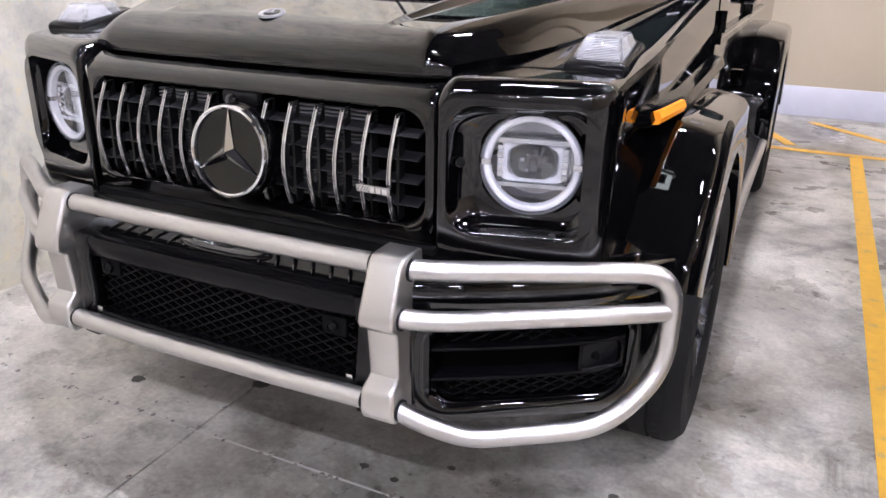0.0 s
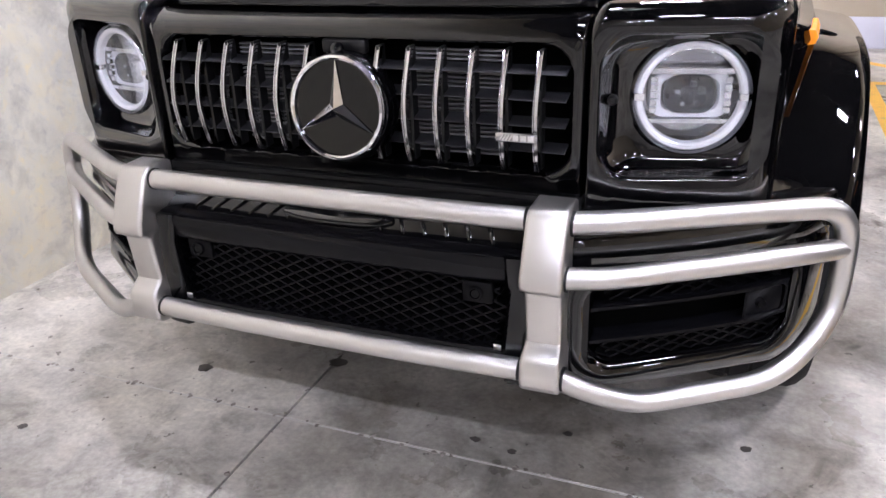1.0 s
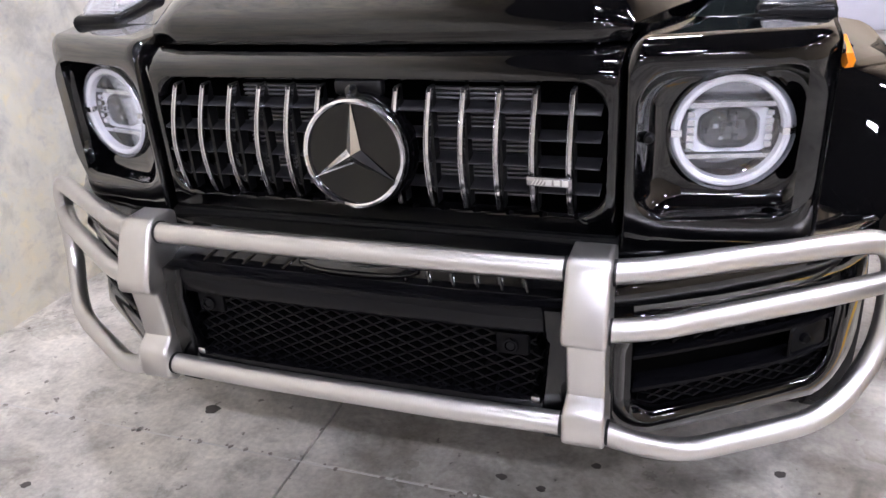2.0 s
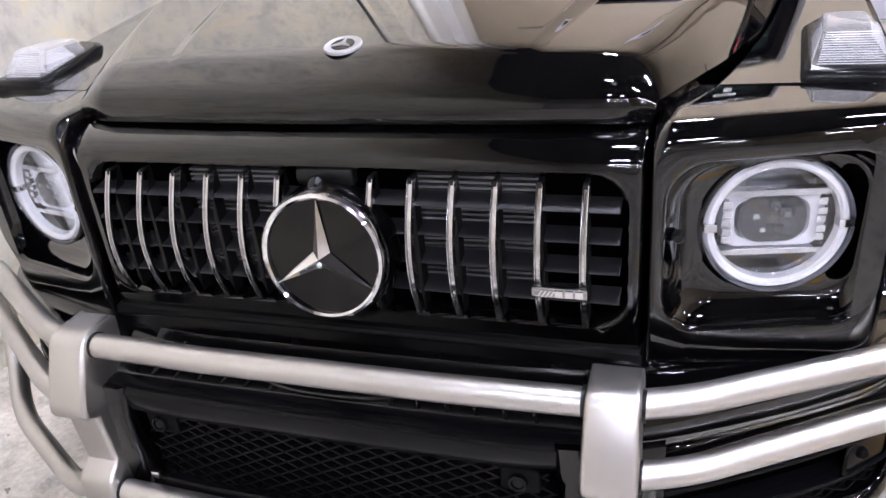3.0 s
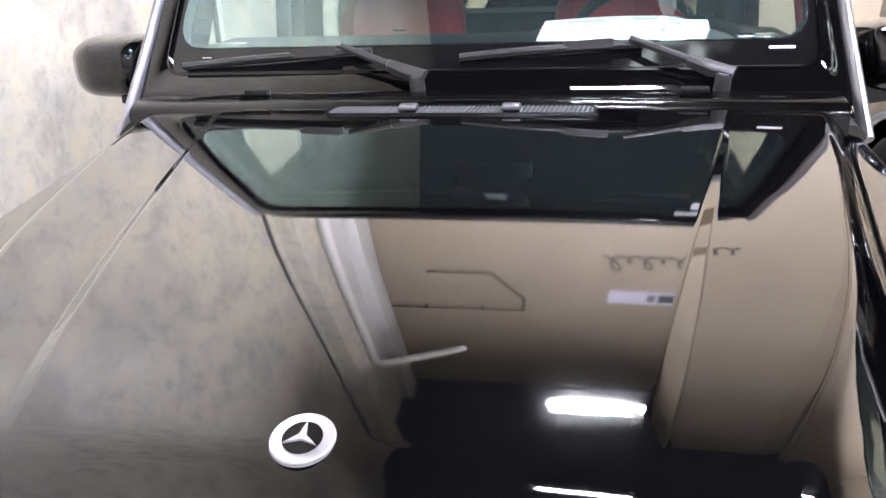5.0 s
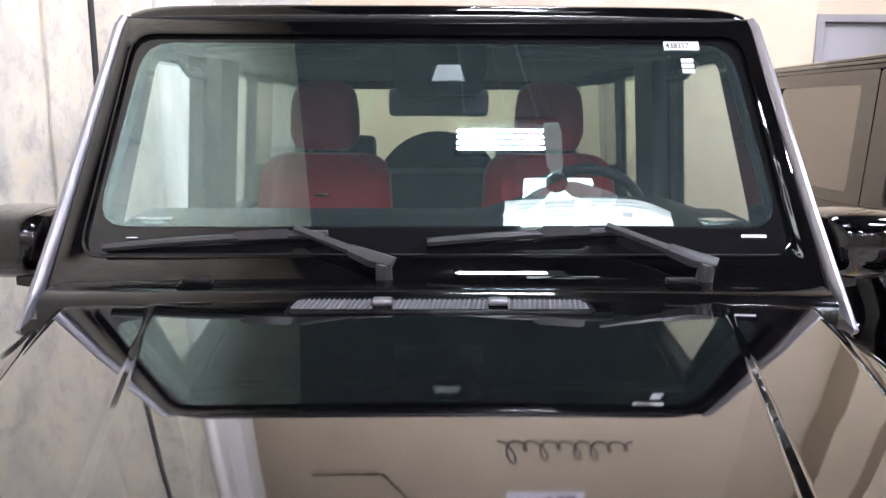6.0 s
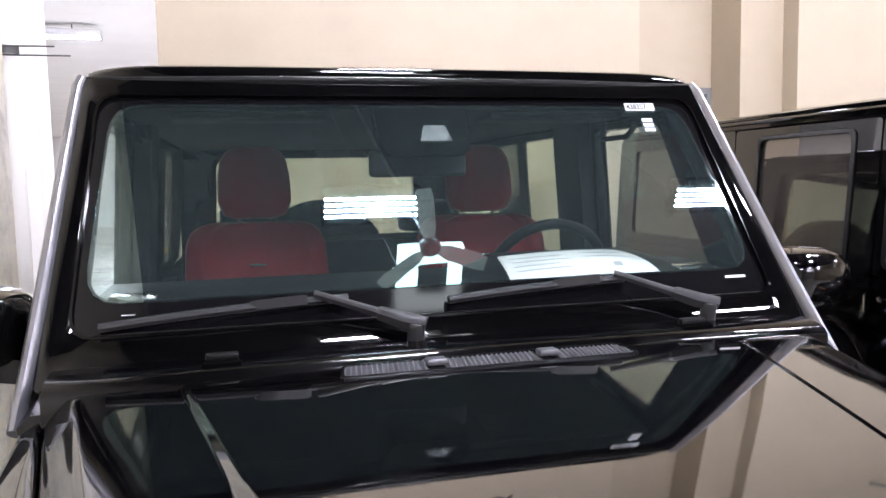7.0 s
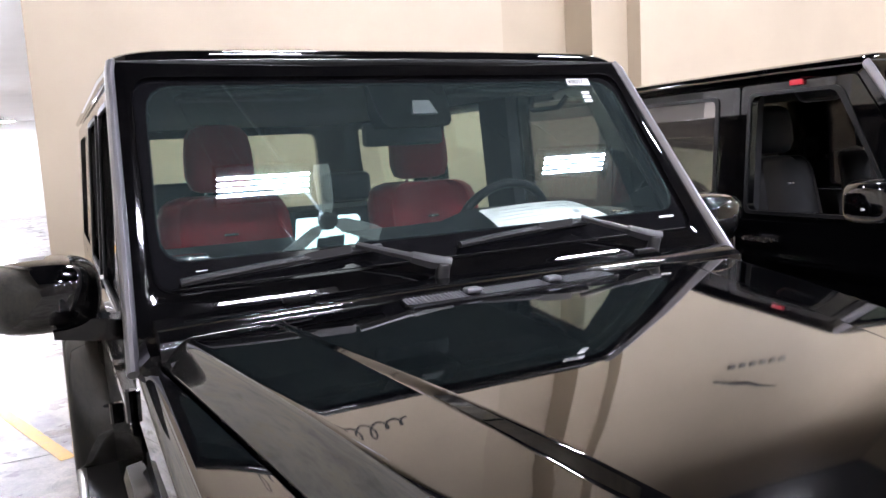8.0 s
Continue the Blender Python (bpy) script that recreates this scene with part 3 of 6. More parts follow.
def build_hood(car):
    steps = [0.0, 0.001, 0.003, 0.006, 0.010, 0.016, 0.023, 0.031, 0.040, 0.050, 0.060, 0.070, 0.079, 0.088, 0.097, 0.106, 0.116, 0.127, 0.140, 0.155, 0.170, 0.19]
    rear = 1.285 - 0.0965
    steps += [0.19 + (rear - 0.19) * k / 50 for k in range(1, 51)]

    def columns(y):
        """Half-width stations of a row, gathered at the creases."""
        w, seam, inner, wide = hood_half(y), hood_seam(y), dome_line(y), dome_wide(y)
        xs = [inner * k / 14 for k in range(14)] + [inner - 0.005, inner - 0.002, inner + 0.002]
        xs += [inner + wide * k / 6 for k in range(1, 6)] + [inner + wide - 0.002, inner + wide + 0.002, inner + wide + 0.005]
        a = inner + wide + 0.005
        xs += [a + (w - 0.016 - a) * k / 9 for k in range(1, 10)] + [w - 0.011, w - 0.007, w - 0.003, w, w + 0.003]
        xs += [w + 0.003 + (seam - w - 0.003) * t for t in (0.1, 0.2, 0.32, 0.45, 0.6, 0.75, 0.88, 0.96, 1.0)]
        return [-x for x in reversed(xs[1:])] + xs

    rings = []
    for d in steps:
        blend = smoothstep(0.10, 0.40, d)
        row = []
        for x in columns(0.0965 + d):
            y = 0.0965 + (lip_y(x) - 0.0965) * (1 - blend) + d
            row.append(Vector((x, y, hood_z(x, y))))
        rings.append(row)
    bm = bmesh.new()
    vs = [[bm.verts.new(p) for p in r] for r in rings]
    for a, b in zip(vs, vs[1:]):
        for k in range(len(a) - 1):
            bm.faces.new((a[k], a[k + 1], b[k + 1], b[k]))
    edge = [e for e in bm.edges if e.is_boundary]
    got = bmesh.ops.extrude_edge_only(bm, edges=edge)
    for v in got["geom"]:
        if isinstance(v, bmesh.types.BMVert):
            v.co.z -= 0.03 if v.co.y > 0.2 else 0.02
            v.co.x *= 0.994
            v.co.y += 0.008 if v.co.y < 0.5 else -0.004
    hood = part("hood", bm, PAINT, car, "gloss black bonnet with two raised power domes", 50)
    # rear vent let into the bonnet
    z0 = hood_base(1.255)
    def VP(x, y, h):
        return Vector((x, y, hood_base(y) + h))
    rimline = quad_round([(-0.298, 1.208), (0.298, 1.208), (0.285, 1.290), (-0.285, 1.290)], 0.020)
    vent = part("vent", ring_frame([[VP(x * k, 1.249 + (y - 1.249) * k2, h) for x, y in rimline] for k, k2, h in ((1.0, 1.0, -0.012), (1.0, 1.0, 0.003), (0.993, 0.94, 0.0065), (0.975, 0.78, 0.0055), (0.972, 0.76, -0.012))]), SATINBLACK, hood, "black plastic vent grille")
    part("vent_bed", loft([[VP(x * 0.974, 1.249 + (y - 1.249) * 0.77, h) for x, y in rimline] for h in (-0.010, -0.006)]), VOID, vent)
    bm = bmesh.new()
    for k in range(58):
        x = -0.282 + k * 0.564 / 57
        if abs(abs(x) - 0.112) > 0.020:
            loft([[VP(x + dx + sl, y, h) for dx, h in ((-0.0013, -0.002), (0.0013, -0.002), (0.0013, 0.005), (-0.0013, 0.005))] for y, sl in ((1.217, -0.004), (1.281, 0.004))], bm)
    for y in (1.226, 1.238, 1.250, 1.262, 1.273):
        for a, b in ((-0.285, -0.131), (-0.093, 0.093), (0.131, 0.285)):
            loft([[VP(x, y + dy, h) for dy, h in ((-0.0014, -0.002), (0.0014, -0.002), (0.0014, 0.0046), (-0.0014, 0.0046))] for x in (a, b)], bm)
    tagged(part("vent_mesh", bm, VENTGREY, vent), kind="stuff")
    for s in (-0.112, 0.112):
        part("nozzle", box(s - 0.02, s + 0.02, 1.232, 1.262, z0 + 0.004, z0 + 0.017, 0.005), GREYTRIM, vent, "washer nozzle")
    # round badge
    c, ax = Vector((0, 0.194, hood_z(0, 0.194) - 0.0015)), Vector((0, -0.24, 1)).normalized()
    badge = part("badge", revolve([(0.001, 0.004), (0.0285, 0.004), (0.030, 0.005), (0.0315, 0.004), (0.032, 0.0), (0.001, 0.0)], c, ax, 40), BADGE, hood, "round silver badge")
    part("badge_field", revolve([(0.001, 0.0052), (0.0195, 0.0052), (0.0195, 0.004), (0.001, 0.004)], c, ax, 32), GLOSSBLACK, badge)
    q = ax.to_track_quat("Z", "Y")
    bm = bmesh.new()
    for k in range(3):
        a = radians(90 + 120 * k)
        t, s = Vector((math.cos(a), math.sin(a), 0)), Vector((-math.sin(a), math.cos(a), 0))
        tri = [t * 0.0195, s * 0.0042, t * -0.003, s * -0.0042]
        loft([[c + q @ (p + Vector((0, 0, 0.005))) for p in tri], [c + q @ (p * 0.9 + Vector((0, 0, 0.0075))) for p in tri]], bm)
    part("badge_star", bm, BADGE, badge)
    for s in (-1, 1):
        part("hinge", box(s * 0.50 - 0.03, s * 0.50 + 0.03, 1.345, 1.365, 1.352, 1.366, 0.003), PLASTIC, car)


def fender_top(y):
    return 1.128 + (y - 0.16) * 0.125


def fender_side(y):
    return lerp_table([(0.10, 0.815), (0.5, 0.836), (1.4, 0.846)], y)


def lamp_y(x):
    """Depth of the headlamp's plane, which turns outwards."""
    return 0.148 + (abs(x) - 0.663) * 0.22


def build_fenders(car):
    """Flat-topped wings with the lamp housings in front."""
    def face_y(x):
        return 0.050 + (abs(x) - 0.49) * 0.29
    rings = []
    for k in range(27):
        y = 0.235 + (1.36 - 0.235) * k / 26
        xi, xo, zt = hood_seam(y) + 0.005, fender_side(y), fender_top(y)
        sec = [(xi, zt - 0.06), (xi, zt - 0.004), (xi + 0.004, zt + 0.001), (xi + (xo - 0.032 - xi) * 0.5, zt + 0.003)]
        for j in range(7):
            a = radians(90 - 90 * j / 6)
            sec.append((xo - 0.032 + 0.032 * math.cos(a), zt - 0.032 + 0.032 * math.sin(a)))
        sec += [(xo + 0.004, zt - 0.12), (xo + 0.004, zt - 0.135), (xo - 0.004, zt - 0.15), (xo - 0.002, 0.74), (xo - 0.05, 0.74)]
        rings.append([Vector((x, y, z)) for x, z in sec])
    both("fender", loft(rings, closed=True), PAINT, car, "gloss black front wing")
    # lamp housing front with broadly rounded edges
    inner = rrect(0.511, 0.799, 0.815, 1.076, 0.058, 6)

    def rim(a, front):
        """Outline of the housing where its rounded edge has turned by the angle a."""
        ins = 1 - math.cos(a)
        o = rrect(0.4915 + 0.008 * ins, 0.824 - 0.050 * ins, 0.735 + 0.02 * ins, 1.131 - 0.040 * ins, 0.030, 6)
        return [Vector((x, face_y(x) + front + 0.044 * (1 - math.sin(a)) * max(0.2, smoothstep(0.50, 0.56, x), smoothstep(1.06, 1.10, z)), z)) for x, z in o]
    lv = [[Vector((p.x, 0.236, p.z + 0.0065 * (p.z > 1.0))) for p in rim(0.0, 0.0)]] + [rim(radians(15 * k), 0.0) for k in range(7)]
    lv += [[Vector((0.655 + (x - 0.655) * k, face_y(x) + d, 0.9465 + (z - 0.9465) * k)) for x, z in inner] for k, d in ((1.05, 0.0), (1.025, 0.0015), (1.0, 0.006), (0.985, 0.012))]
    both("lamp_surround", loft(lv, caps=False), PAINT, car, "gloss black headlamp surround", 50)
    # bezel: rounded square dished to a round lamp
    cx, cz, r = 0.663, 0.957, 0.112
    hole = [(0.655 + (x - 0.655) * 0.985, 0.9465 + (z - 0.9465) * 0.985) for x, z in inner]
    ring = circle_like(hole, cx, cz, r)

    def between(t, d):
        return [Vector((x0 + (x1 - x0) * t, (face_y(x0) + 0.012) * (1 - t) + lamp_y(x1) * t + d, z0 + (z1 - z0) * t)) for (x0, z0), (x1, z1) in zip(hole, ring)]
    bez = [between(t, 0.014 * math.sin(math.pi * t ** 0.8)) for t in (0.0, 0.08, 0.18, 0.30, 0.45, 0.60, 0.75, 0.88, 0.96, 1.0)] + [between(1.0, 0.05)]
    both("bezel", loft(bez, caps=False), PAINT, car, "gloss black dished lamp bezel", 60)
    for s in (-1, 1):
        part("bezel_screw", revolve([(0.001, 0.014), (0.006, 0.014), (0.009, 0.010), (0.010, 0.0), (0.001, 0.0)], (s * 0.530, 0.096, 0.957), (0, -1, 0), 18), PLASTIC, car)
        build_headlamp(car, s, cx, cz)
    # round indicator lamps standing on the wings
    for s in (-1, 1):
        y0 = 0.235
        z0 = fender_top(y0)
        cx0 = 0.750
        base = [[Vector((s * (cx0 + dx * k), y0 + 0.09 + dy * k2, z0 + z + 0.125 * (dy + 0.085))) for dx, dy in ((-0.066, -0.075), (-0.060, -0.085), (0.060, -0.085), (0.066, -0.075), (0.056, 0.13), (0.02, 0.16), (-0.03, 0.15), (-0.05, 0.12))]
                for k, k2, z in ((1.0, 1.0, -0.006), (1.0, 1.0, 0.006), (0.95, 0.96, 0.014), (0.86, 0.90, 0.018))]
        lamp = part("indicator_lamp", loft(base), SATINBLACK, car, "clear wing-top indicator lamp on a black base")
        body = [[Vector((s * (cx0 + dx * k), y0 + 0.092 + dy * k2 + sh, z0 + z)) for dx, dy in ((-0.053, -0.058), (-0.046, -0.066), (0.046, -0.066), (0.053, -0.058), (0.048, 0.10), (0.03, 0.115), (-0.03, 0.105), (-0.044, 0.085))]
                for k, k2, sh, z in ((1.0, 1.0, 0, 0.014), (0.97, 0.97, 0.002, 0.030), (0.70, 0.66, 0.014, 0.064), (0.66, 0.60, 0.016, 0.067), (0.5, 0.45, 0.018, 0.068))]
        part("indicator_lens", loft(body), INDICATOR, lamp, "clear ribbed lens", 30)
        bm = bmesh.new()
        for k in range(15):
            zz = 0.018 + 0.003 * k
            f = (zz - 0.014) / 0.05
            w, yy = 0.046 * (1 - 0.30 * f), y0 + 0.0265 + 0.034 * f
            sweep([(s * cx0 - w, yy, z0 + zz), (s * cx0 + w, yy, z0 + zz)], 0.0007, 5, bm)
            for e in (-1, 1):
                xe = s * cx0 + e * 0.052 * (1 - 0.30 * f)
                sweep([(xe, yy + 0.012, z0 + zz), (xe - e * 0.004, yy + 0.13 - 0.07 * f, z0 + zz)], 0.0007, 5, bm)
        part("lens_rib", bm, WHITELENS, lamp)
        part("reflector", loft([[Vector((s * cx0 + dx * k, y0 + 0.095 + dy * k, z)) for dx, dy in ((-0.042, -0.045), (0.042, -0.045), (0.036, 0.08), (-0.032, 0.075))] for k, z in ((1.0, z0 + 0.019), (0.85, z0 + 0.036), (0.3, z0 + 0.050))]), CHROME, lamp)
        # amber side marker in a black moulding
        x = 0.836
        strip = part("side_moulding", loft([[Vector((s * (x + a + da), y, z + dz)) for a, z in ((-0.01, 1.004), (0.024, 1.008), (0.032, 1.024), (0.024, 1.048), (-0.01, 1.054))] for y, dz, da in ((0.34, 0.004, -0.034), (0.37, 0.004, -0.008), (0.42, 0.003, -0.001), (0.72, -0.010, 0.018), (1.36, 0.010, 0.022))]), GLOSSBLACK, car)
        part("side_marker", loft([[Vector((s * (x + a + da), y, z + dz)) for a, z in ((0.010, 1.012), (0.033, 1.016), (0.037, 1.028), (0.031, 1.042), (0.010, 1.042))] for y, dz, da in ((0.372, 0.004, 0.0), (0.385, 0.004, 0.001), (0.60, -0.005, 0.0145), (0.615, -0.0055, 0.0155))]), AMBER, strip, "amber side marker lamp")


def build_headlamp(car, s, cx, cz):
    """Round LED headlamp: light ring, chrome bowl, projector between two bars, clear lens."""
    c = Vector((s * cx, 0.148, cz))
    ax = Vector((s * 0.22, -1, 0.02)).normalized()
    lamp = part("headlamp", revolve([(0.109, -0.05), (0.109, 0.004), (0.105, 0.008), (0.103, 0.004), (0.100, -0.06), (0.001, -0.066), (0.001, -0.07), (0.10, -0.066)], c, ax, 56), DARKCHROME, car, "round LED headlamp with bright ring", 50)
    q = ax.to_track_quat("Z", "Y")
    right, up = Vector((1, 0, 0)), Vector((0, 0, 1))
    right = (right - ax * right.dot(ax)).normalized()
    up = ax.cross(right) * (1 if ax.cross(right).z > 0 else -1)
    def P(a, b, h):
        return c + right * a + up * b + ax * h
    # light ring in two halves
    for a0 in (4, 184):
        rings = []
        for k in range(33):
            a = radians(a0 + 172 * k / 32)
            d = (math.cos(a), math.sin(a))
            rings.append([P(d[0] * r, d[1] * r, h) for r, h in ((0.085, -0.012), (0.087, 0.002), (0.091, 0.006), (0.097, 0.006), (0.101, 0.0), (0.101, -0.015))])
        part("light_ring", loft(rings), WHITELENS, lamp, "frosted white light ring")
    for a0 in (0, 180):
        a = radians(a0)
        part("ring_clip", loft([[P(math.cos(a) * r + sx * 0, sy, h) for r, sy in ((0.084, -0.006), (0.102, -0.006), (0.102, 0.006), (0.084, 0.006))] for h in (-0.012, 0.008) for sx in (0,)]), CHROME, lamp)
    # chrome bowl halves and projector
    def slab(pts, h0, h1):
        return loft([[P(a, b, h0) for a, b in pts], [P(a, b, h1) for a, b in pts]])
    part("projector_frame", loft([[P(a, b, h) for a, b in rrect(-0.074 * k, 0.074 * k, -0.043 * k, 0.041 * k, 0.026 * k, 6)] for k, h in ((1.0, -0.050), (1.0, -0.026), (0.97, -0.018), (0.72, -0.022), (0.66, -0.034))]), WHITELENS, lamp, "white projector frame")
    eye = part("projector", loft([[P(a, b + 0.001, h) for a, b in rrect(-0.048 * k, 0.048 * k, -0.036 * k, 0.036 * k, 0.030 * k, 6)] for k, h in ((1.05, -0.032), (1.0, -0.016), (0.94, -0.012), (0.88, -0.018), (0.6, -0.030), (0.05, -0.034))]), PROJECTOR, lamp, "dark projector bowl", 60)
    for k, (a, b, w) in enumerate(((-0.022, 0.004, 0.007), (0.000, -0.002, 0.009), (0.022, 0.005, 0.007), (-0.012, -0.018, 0.006), (0.014, -0.018, 0.006), (0.006, 0.018, 0.006))):
        part("projector_cell", loft([[P(a + dx * w * k2, b + dy * w * k2, h) for dx, dy in ((-1, -0.8), (1, -0.8), (0.8, 0.9), (-0.8, 0.9))] for k2, h in ((1.2, -0.034), (1.0, -0.024), (0.7, -0.020))]), (CHROME, PROJECTOR, FINS)[k % 3], eye)
    clear = part("projector_lens", loft([[P(a, b + 0.001, h) for a, b in rrect(-0.045 * k, 0.045 * k, -0.034 * k, 0.034 * k, 0.028 * k, 6)] for k, h in ((1.0, -0.013), (0.9, -0.007), (0.7, -0.002), (0.4, 0.001), (0.05, 0.002))]), LENSGLASS, eye, "clear projector lens", 60)
    clear.visible_shadow = False
    part("lamp_bar", slab([(-0.080, 0.040), (0.080, 0.040), (0.076, 0.049), (-0.076, 0.049)], -0.028, -0.010), CHROME, lamp, "chrome crossbar")
    part("lamp_bar", slab([(-0.076, -0.052), (0.076, -0.052), (0.080, -0.044), (-0.080, -0.044)], -0.028, -0.010), CHROME, lamp, "chrome crossbar")
    for sx in (-1, 1):
        bm = bmesh.new()
        for k in range(5):
            b = -0.028 + 0.014 * k
            loft([[P(sx * 0.066 + dx, b + db, h) for dx, db in ((-0.006, -0.005), (0.006, -0.005), (0.006, 0.005), (-0.006, 0.005))] for h in (-0.03, -0.012 + 0.003 * (k % 2))], bm)
        part("lamp_facet", bm, CHROME, lamp)
    dome = [(0.103, 0.002)] + [(0.1045 * math.cos(radians(a)), 0.006 + 0.020 * math.sin(radians(a))) for a in range(5, 90, 10)] + [(0.001, 0.026)]
    lens = part("lens", revolve(dome, c, ax, 48), LENSGLASS, lamp, "clear domed lens", 80)
    lens.visible_shadow = False


def bar_curve(u):
    """Front line of the grille bars: u runs from the foot (0) to the head (1)."""
    z = 0.827 + 0.220 * u
    y = 0.036 + 0.018 * u - 0.030 * math.sin(math.pi * min(1, u * 0.98 + 0.02))
    return y, z


def build_grille(car):
    """Front mask, bars, fins and star."""
    outer = rrect(-0.487, 0.487, 0.738, 1.112, 0.012, 5)
    inner = rrect(-0.462, 0.462, 0.813, 1.058, 0.058, 5)
    def fy(x, z):
        return 0.050 + 0.012 * (x / 0.46) ** 2 + 0.05 * max(0.0, (z - 1.066) / 0.046) ** 2 + 0.014 * max(0.0, (0.81 - z) / 0.07)
    lv = [[Vector((x, 0.17, z)) for x, z in outer],
          [Vector((x, fy(x, z) + 0.016, z)) for x, z in outer],
          [Vector((x * 0.992, fy(x, z), 0.925 + (z - 0.925) * 0.985)) for x, z in outer]]
    for t in (0.25, 0.5, 0.75, 0.92):
        lv.append([Vector((a + (c - a) * t, fy(a + (c - a) * t, b + (d - b) * t), b + (d - b) * t)) for (a, b), (c, d) in zip(outer, inner)])
    lv += [[Vector((x, fy(x, z) + 0.006, z)) for x, z in inner],
           [Vector((x * 0.99, fy(x, z) + 0.03, 0.9355 + (z - 0.9355) * 0.97)) for x, z in inner],
           [Vector((x * 0.97, 0.15, 0.9355 + (z - 0.9355) * 0.93)) for x, z in inner]]
    mask = part("grille_surround", loft(lv, caps=False), PAINT, car, "gloss black grille surround", 50)
    # black sheet that stands for the shade behind the grille
    part("grille_shade", box(-0.46, 0.46, 0.165, 0.18, 0.80, 1.07), VOID, mask)
    # radiator behind
    for a, b in ((-0.27, -0.10), (0.135, 0.33)):
        for k in range(24):
            z = 0.835 + 0.0088 * k
            part("radiator_fin", box(a, b, 0.0905, 0.103, z, z + 0.0036), RADIATOR, mask)
    # cross fins
    for k, z in enumerate((1.006, 0.957, 0.908, 0.859)):
        bm = bmesh.new()
        y0 = 0.052
        loft([[Vector((x, y0 + dy, z + dz)) for dy, dz in ((0.0, 0.0), (0.004, 0.004), (0.036, 0.011), (0.036, 0.007), (0.004, -0.002))] for x in (-0.452, 0.452)], bm)
        part("grille_fin", bm, FINPLASTIC, mask, "black horizontal grille fin")
    # bars
    def bar(x, u0, u1, n=14):
        rings = []
        for k in range(n + 1):
            y, z = bar_curve(u0 + (u1 - u0) * k / n)
            rings.append([Vector((x + a, y + b, z)) for a, b in ((-0.0052, 0.008), (-0.0052, -0.0005), (-0.0045, -0.0026), (-0.0034, -0.0024), (-0.0020, 0.0010), (0.0020, 0.0010), (0.0034, -0.0024), (0.0045, -0.0026), (0.0052, -0.0005), (0.0052, 0.008), (0.003, 0.018), (-0.003, 0.018))])
        return loft(rings)
    for k in range(6):
        x = 0.405 - 0.0652 * k
        for s in (-1, 1):
            if k == 5:
                part("grille_bar", bar(s * x, 0.80, 1.0), BARCHROME, mask, "short chrome grille bar", 30)
                part("grille_bar", bar(s * x, 0.0, 0.14), BARCHROME, mask, "short chrome grille bar", 30)
            else:
                part("grille_bar", bar(s * x, 0.0, 1.0), BARCHROME, mask, "chrome vertical grille bar", 30)
    for k in range(6):
        x = 0.405 - 0.0652 * k
        for s in (-1, 1):
            part("bar_web", box(s * x - 0.0032, s * x + 0.0032, 0.052, 0.078, 0.825, 1.05), PLASTIC, mask)
    # tag on two bars
    y, z = bar_curve(0.33)
    tag = part("grille_tag", box(0.332, 0.413, y - 0.012, y - 0.002, z - 0.010, z + 0.008, 0.003), DARKCHROME, mask, "small chrome tag")
    bm = bmesh.new()
    for k in range(4):
        loft([[Vector((0.340 + 0.006 * k + d + e, y - 0.0145, z - 0.006 + dz)) for e in (0, 0.003)][::1] + [Vector((0.340 + 0.006 * k + d + e, y - 0.011, z - 0.006 + dz)) for e in (0.003, 0)] for d, dz in ((0, 0.0), (0.007, 0.011))], bm)
    for k in range(3):
        box(0.367 + 0.0145 * k, 0.378 + 0.0145 * k, y - 0.0145, y - 0.011, z - 0.006, z + 0.005, bm=bm)
    part("tag_relief", bm, CHROME, tag)
    # star roundel
    c = Vector((0.004, 0.004, 0.934))
    ax = Vector((0, -1, 0.12)).normalized()
    roundel = part("roundel", revolve([(0.001, 0.0), (0.094, 0.0), (0.096, -0.006), (0.108, -0.02), (0.112, -0.05), (0.001, -0.05)], c, ax, 64), GLOSSBLACK, mask, "round black emblem plate")
    part("roundel_ring", revolve([(0.0935, -0.003), (0.0945, 0.006), (0.098, 0.009), (0.1025, 0.007), (0.106, 0.0), (0.1075, -0.010), (0.0935, -0.010)], c, ax, 72, closed=True), CHROME, roundel, "chrome ring")
    q = ax.to_track_quat("Z", "Y")
    if (q @ Vector((0, 1, 0))).z < 0:
        q = Matrix.Rotation(math.pi, 4, ax).to_quaternion() @ q
    bm = bmesh.new()
    for k in range(3):
        a = radians(90 + 120 * k)
        t, s = Vector((math.cos(a), math.sin(a), 0)), Vector((-math.sin(a), math.cos(a), 0))
        h = Vector((0, 0, 1))
        tip, lft, rgt, mid = t * 0.095 + h * 0.004, (s * 0.0145 - t * 0.0 + t * 0.0085) + h * 0.002, (-s * 0.0145 + t * 0.0085) + h * 0.002, h * 0.016
        v = [bm.verts.new(c + q @ p) for p in (tip, lft, rgt, mid)]
        bm.faces.new((v[0], v[1], v[3]))
        bm.faces.new((v[0], v[3], v[2]))
    part("roundel_star", bm, CHROME, roundel, "chrome three-armed shape", 10)
    # camera eye above the roundel
    eye = part("front_camera", revolve([(0.001, 0.0145)] + [(0.0145 * math.sin(radians(k)), 0.0145 * math.cos(radians(k))) for k in range(15, 166, 15)] + [(0.001, -0.0145)], (0.0, 0.032, 1.044), (0, -1, -0.2), 28), GLOSSBLACK, mask, "small dome camera", 60)
    part("camera_lens", revolve([(0.001, 0.0165), (0.005, 0.0155), (0.006, 0.012), (0.001, 0.012)], (0.0, 0.032, 1.044), (0, -1, -0.3), 18), PROJECTOR, eye)
    part("camera_plinth", box(-0.050, 0.050, 0.056, 0.08, 1.030, 1.060, 0.008), PLASTIC, mask)
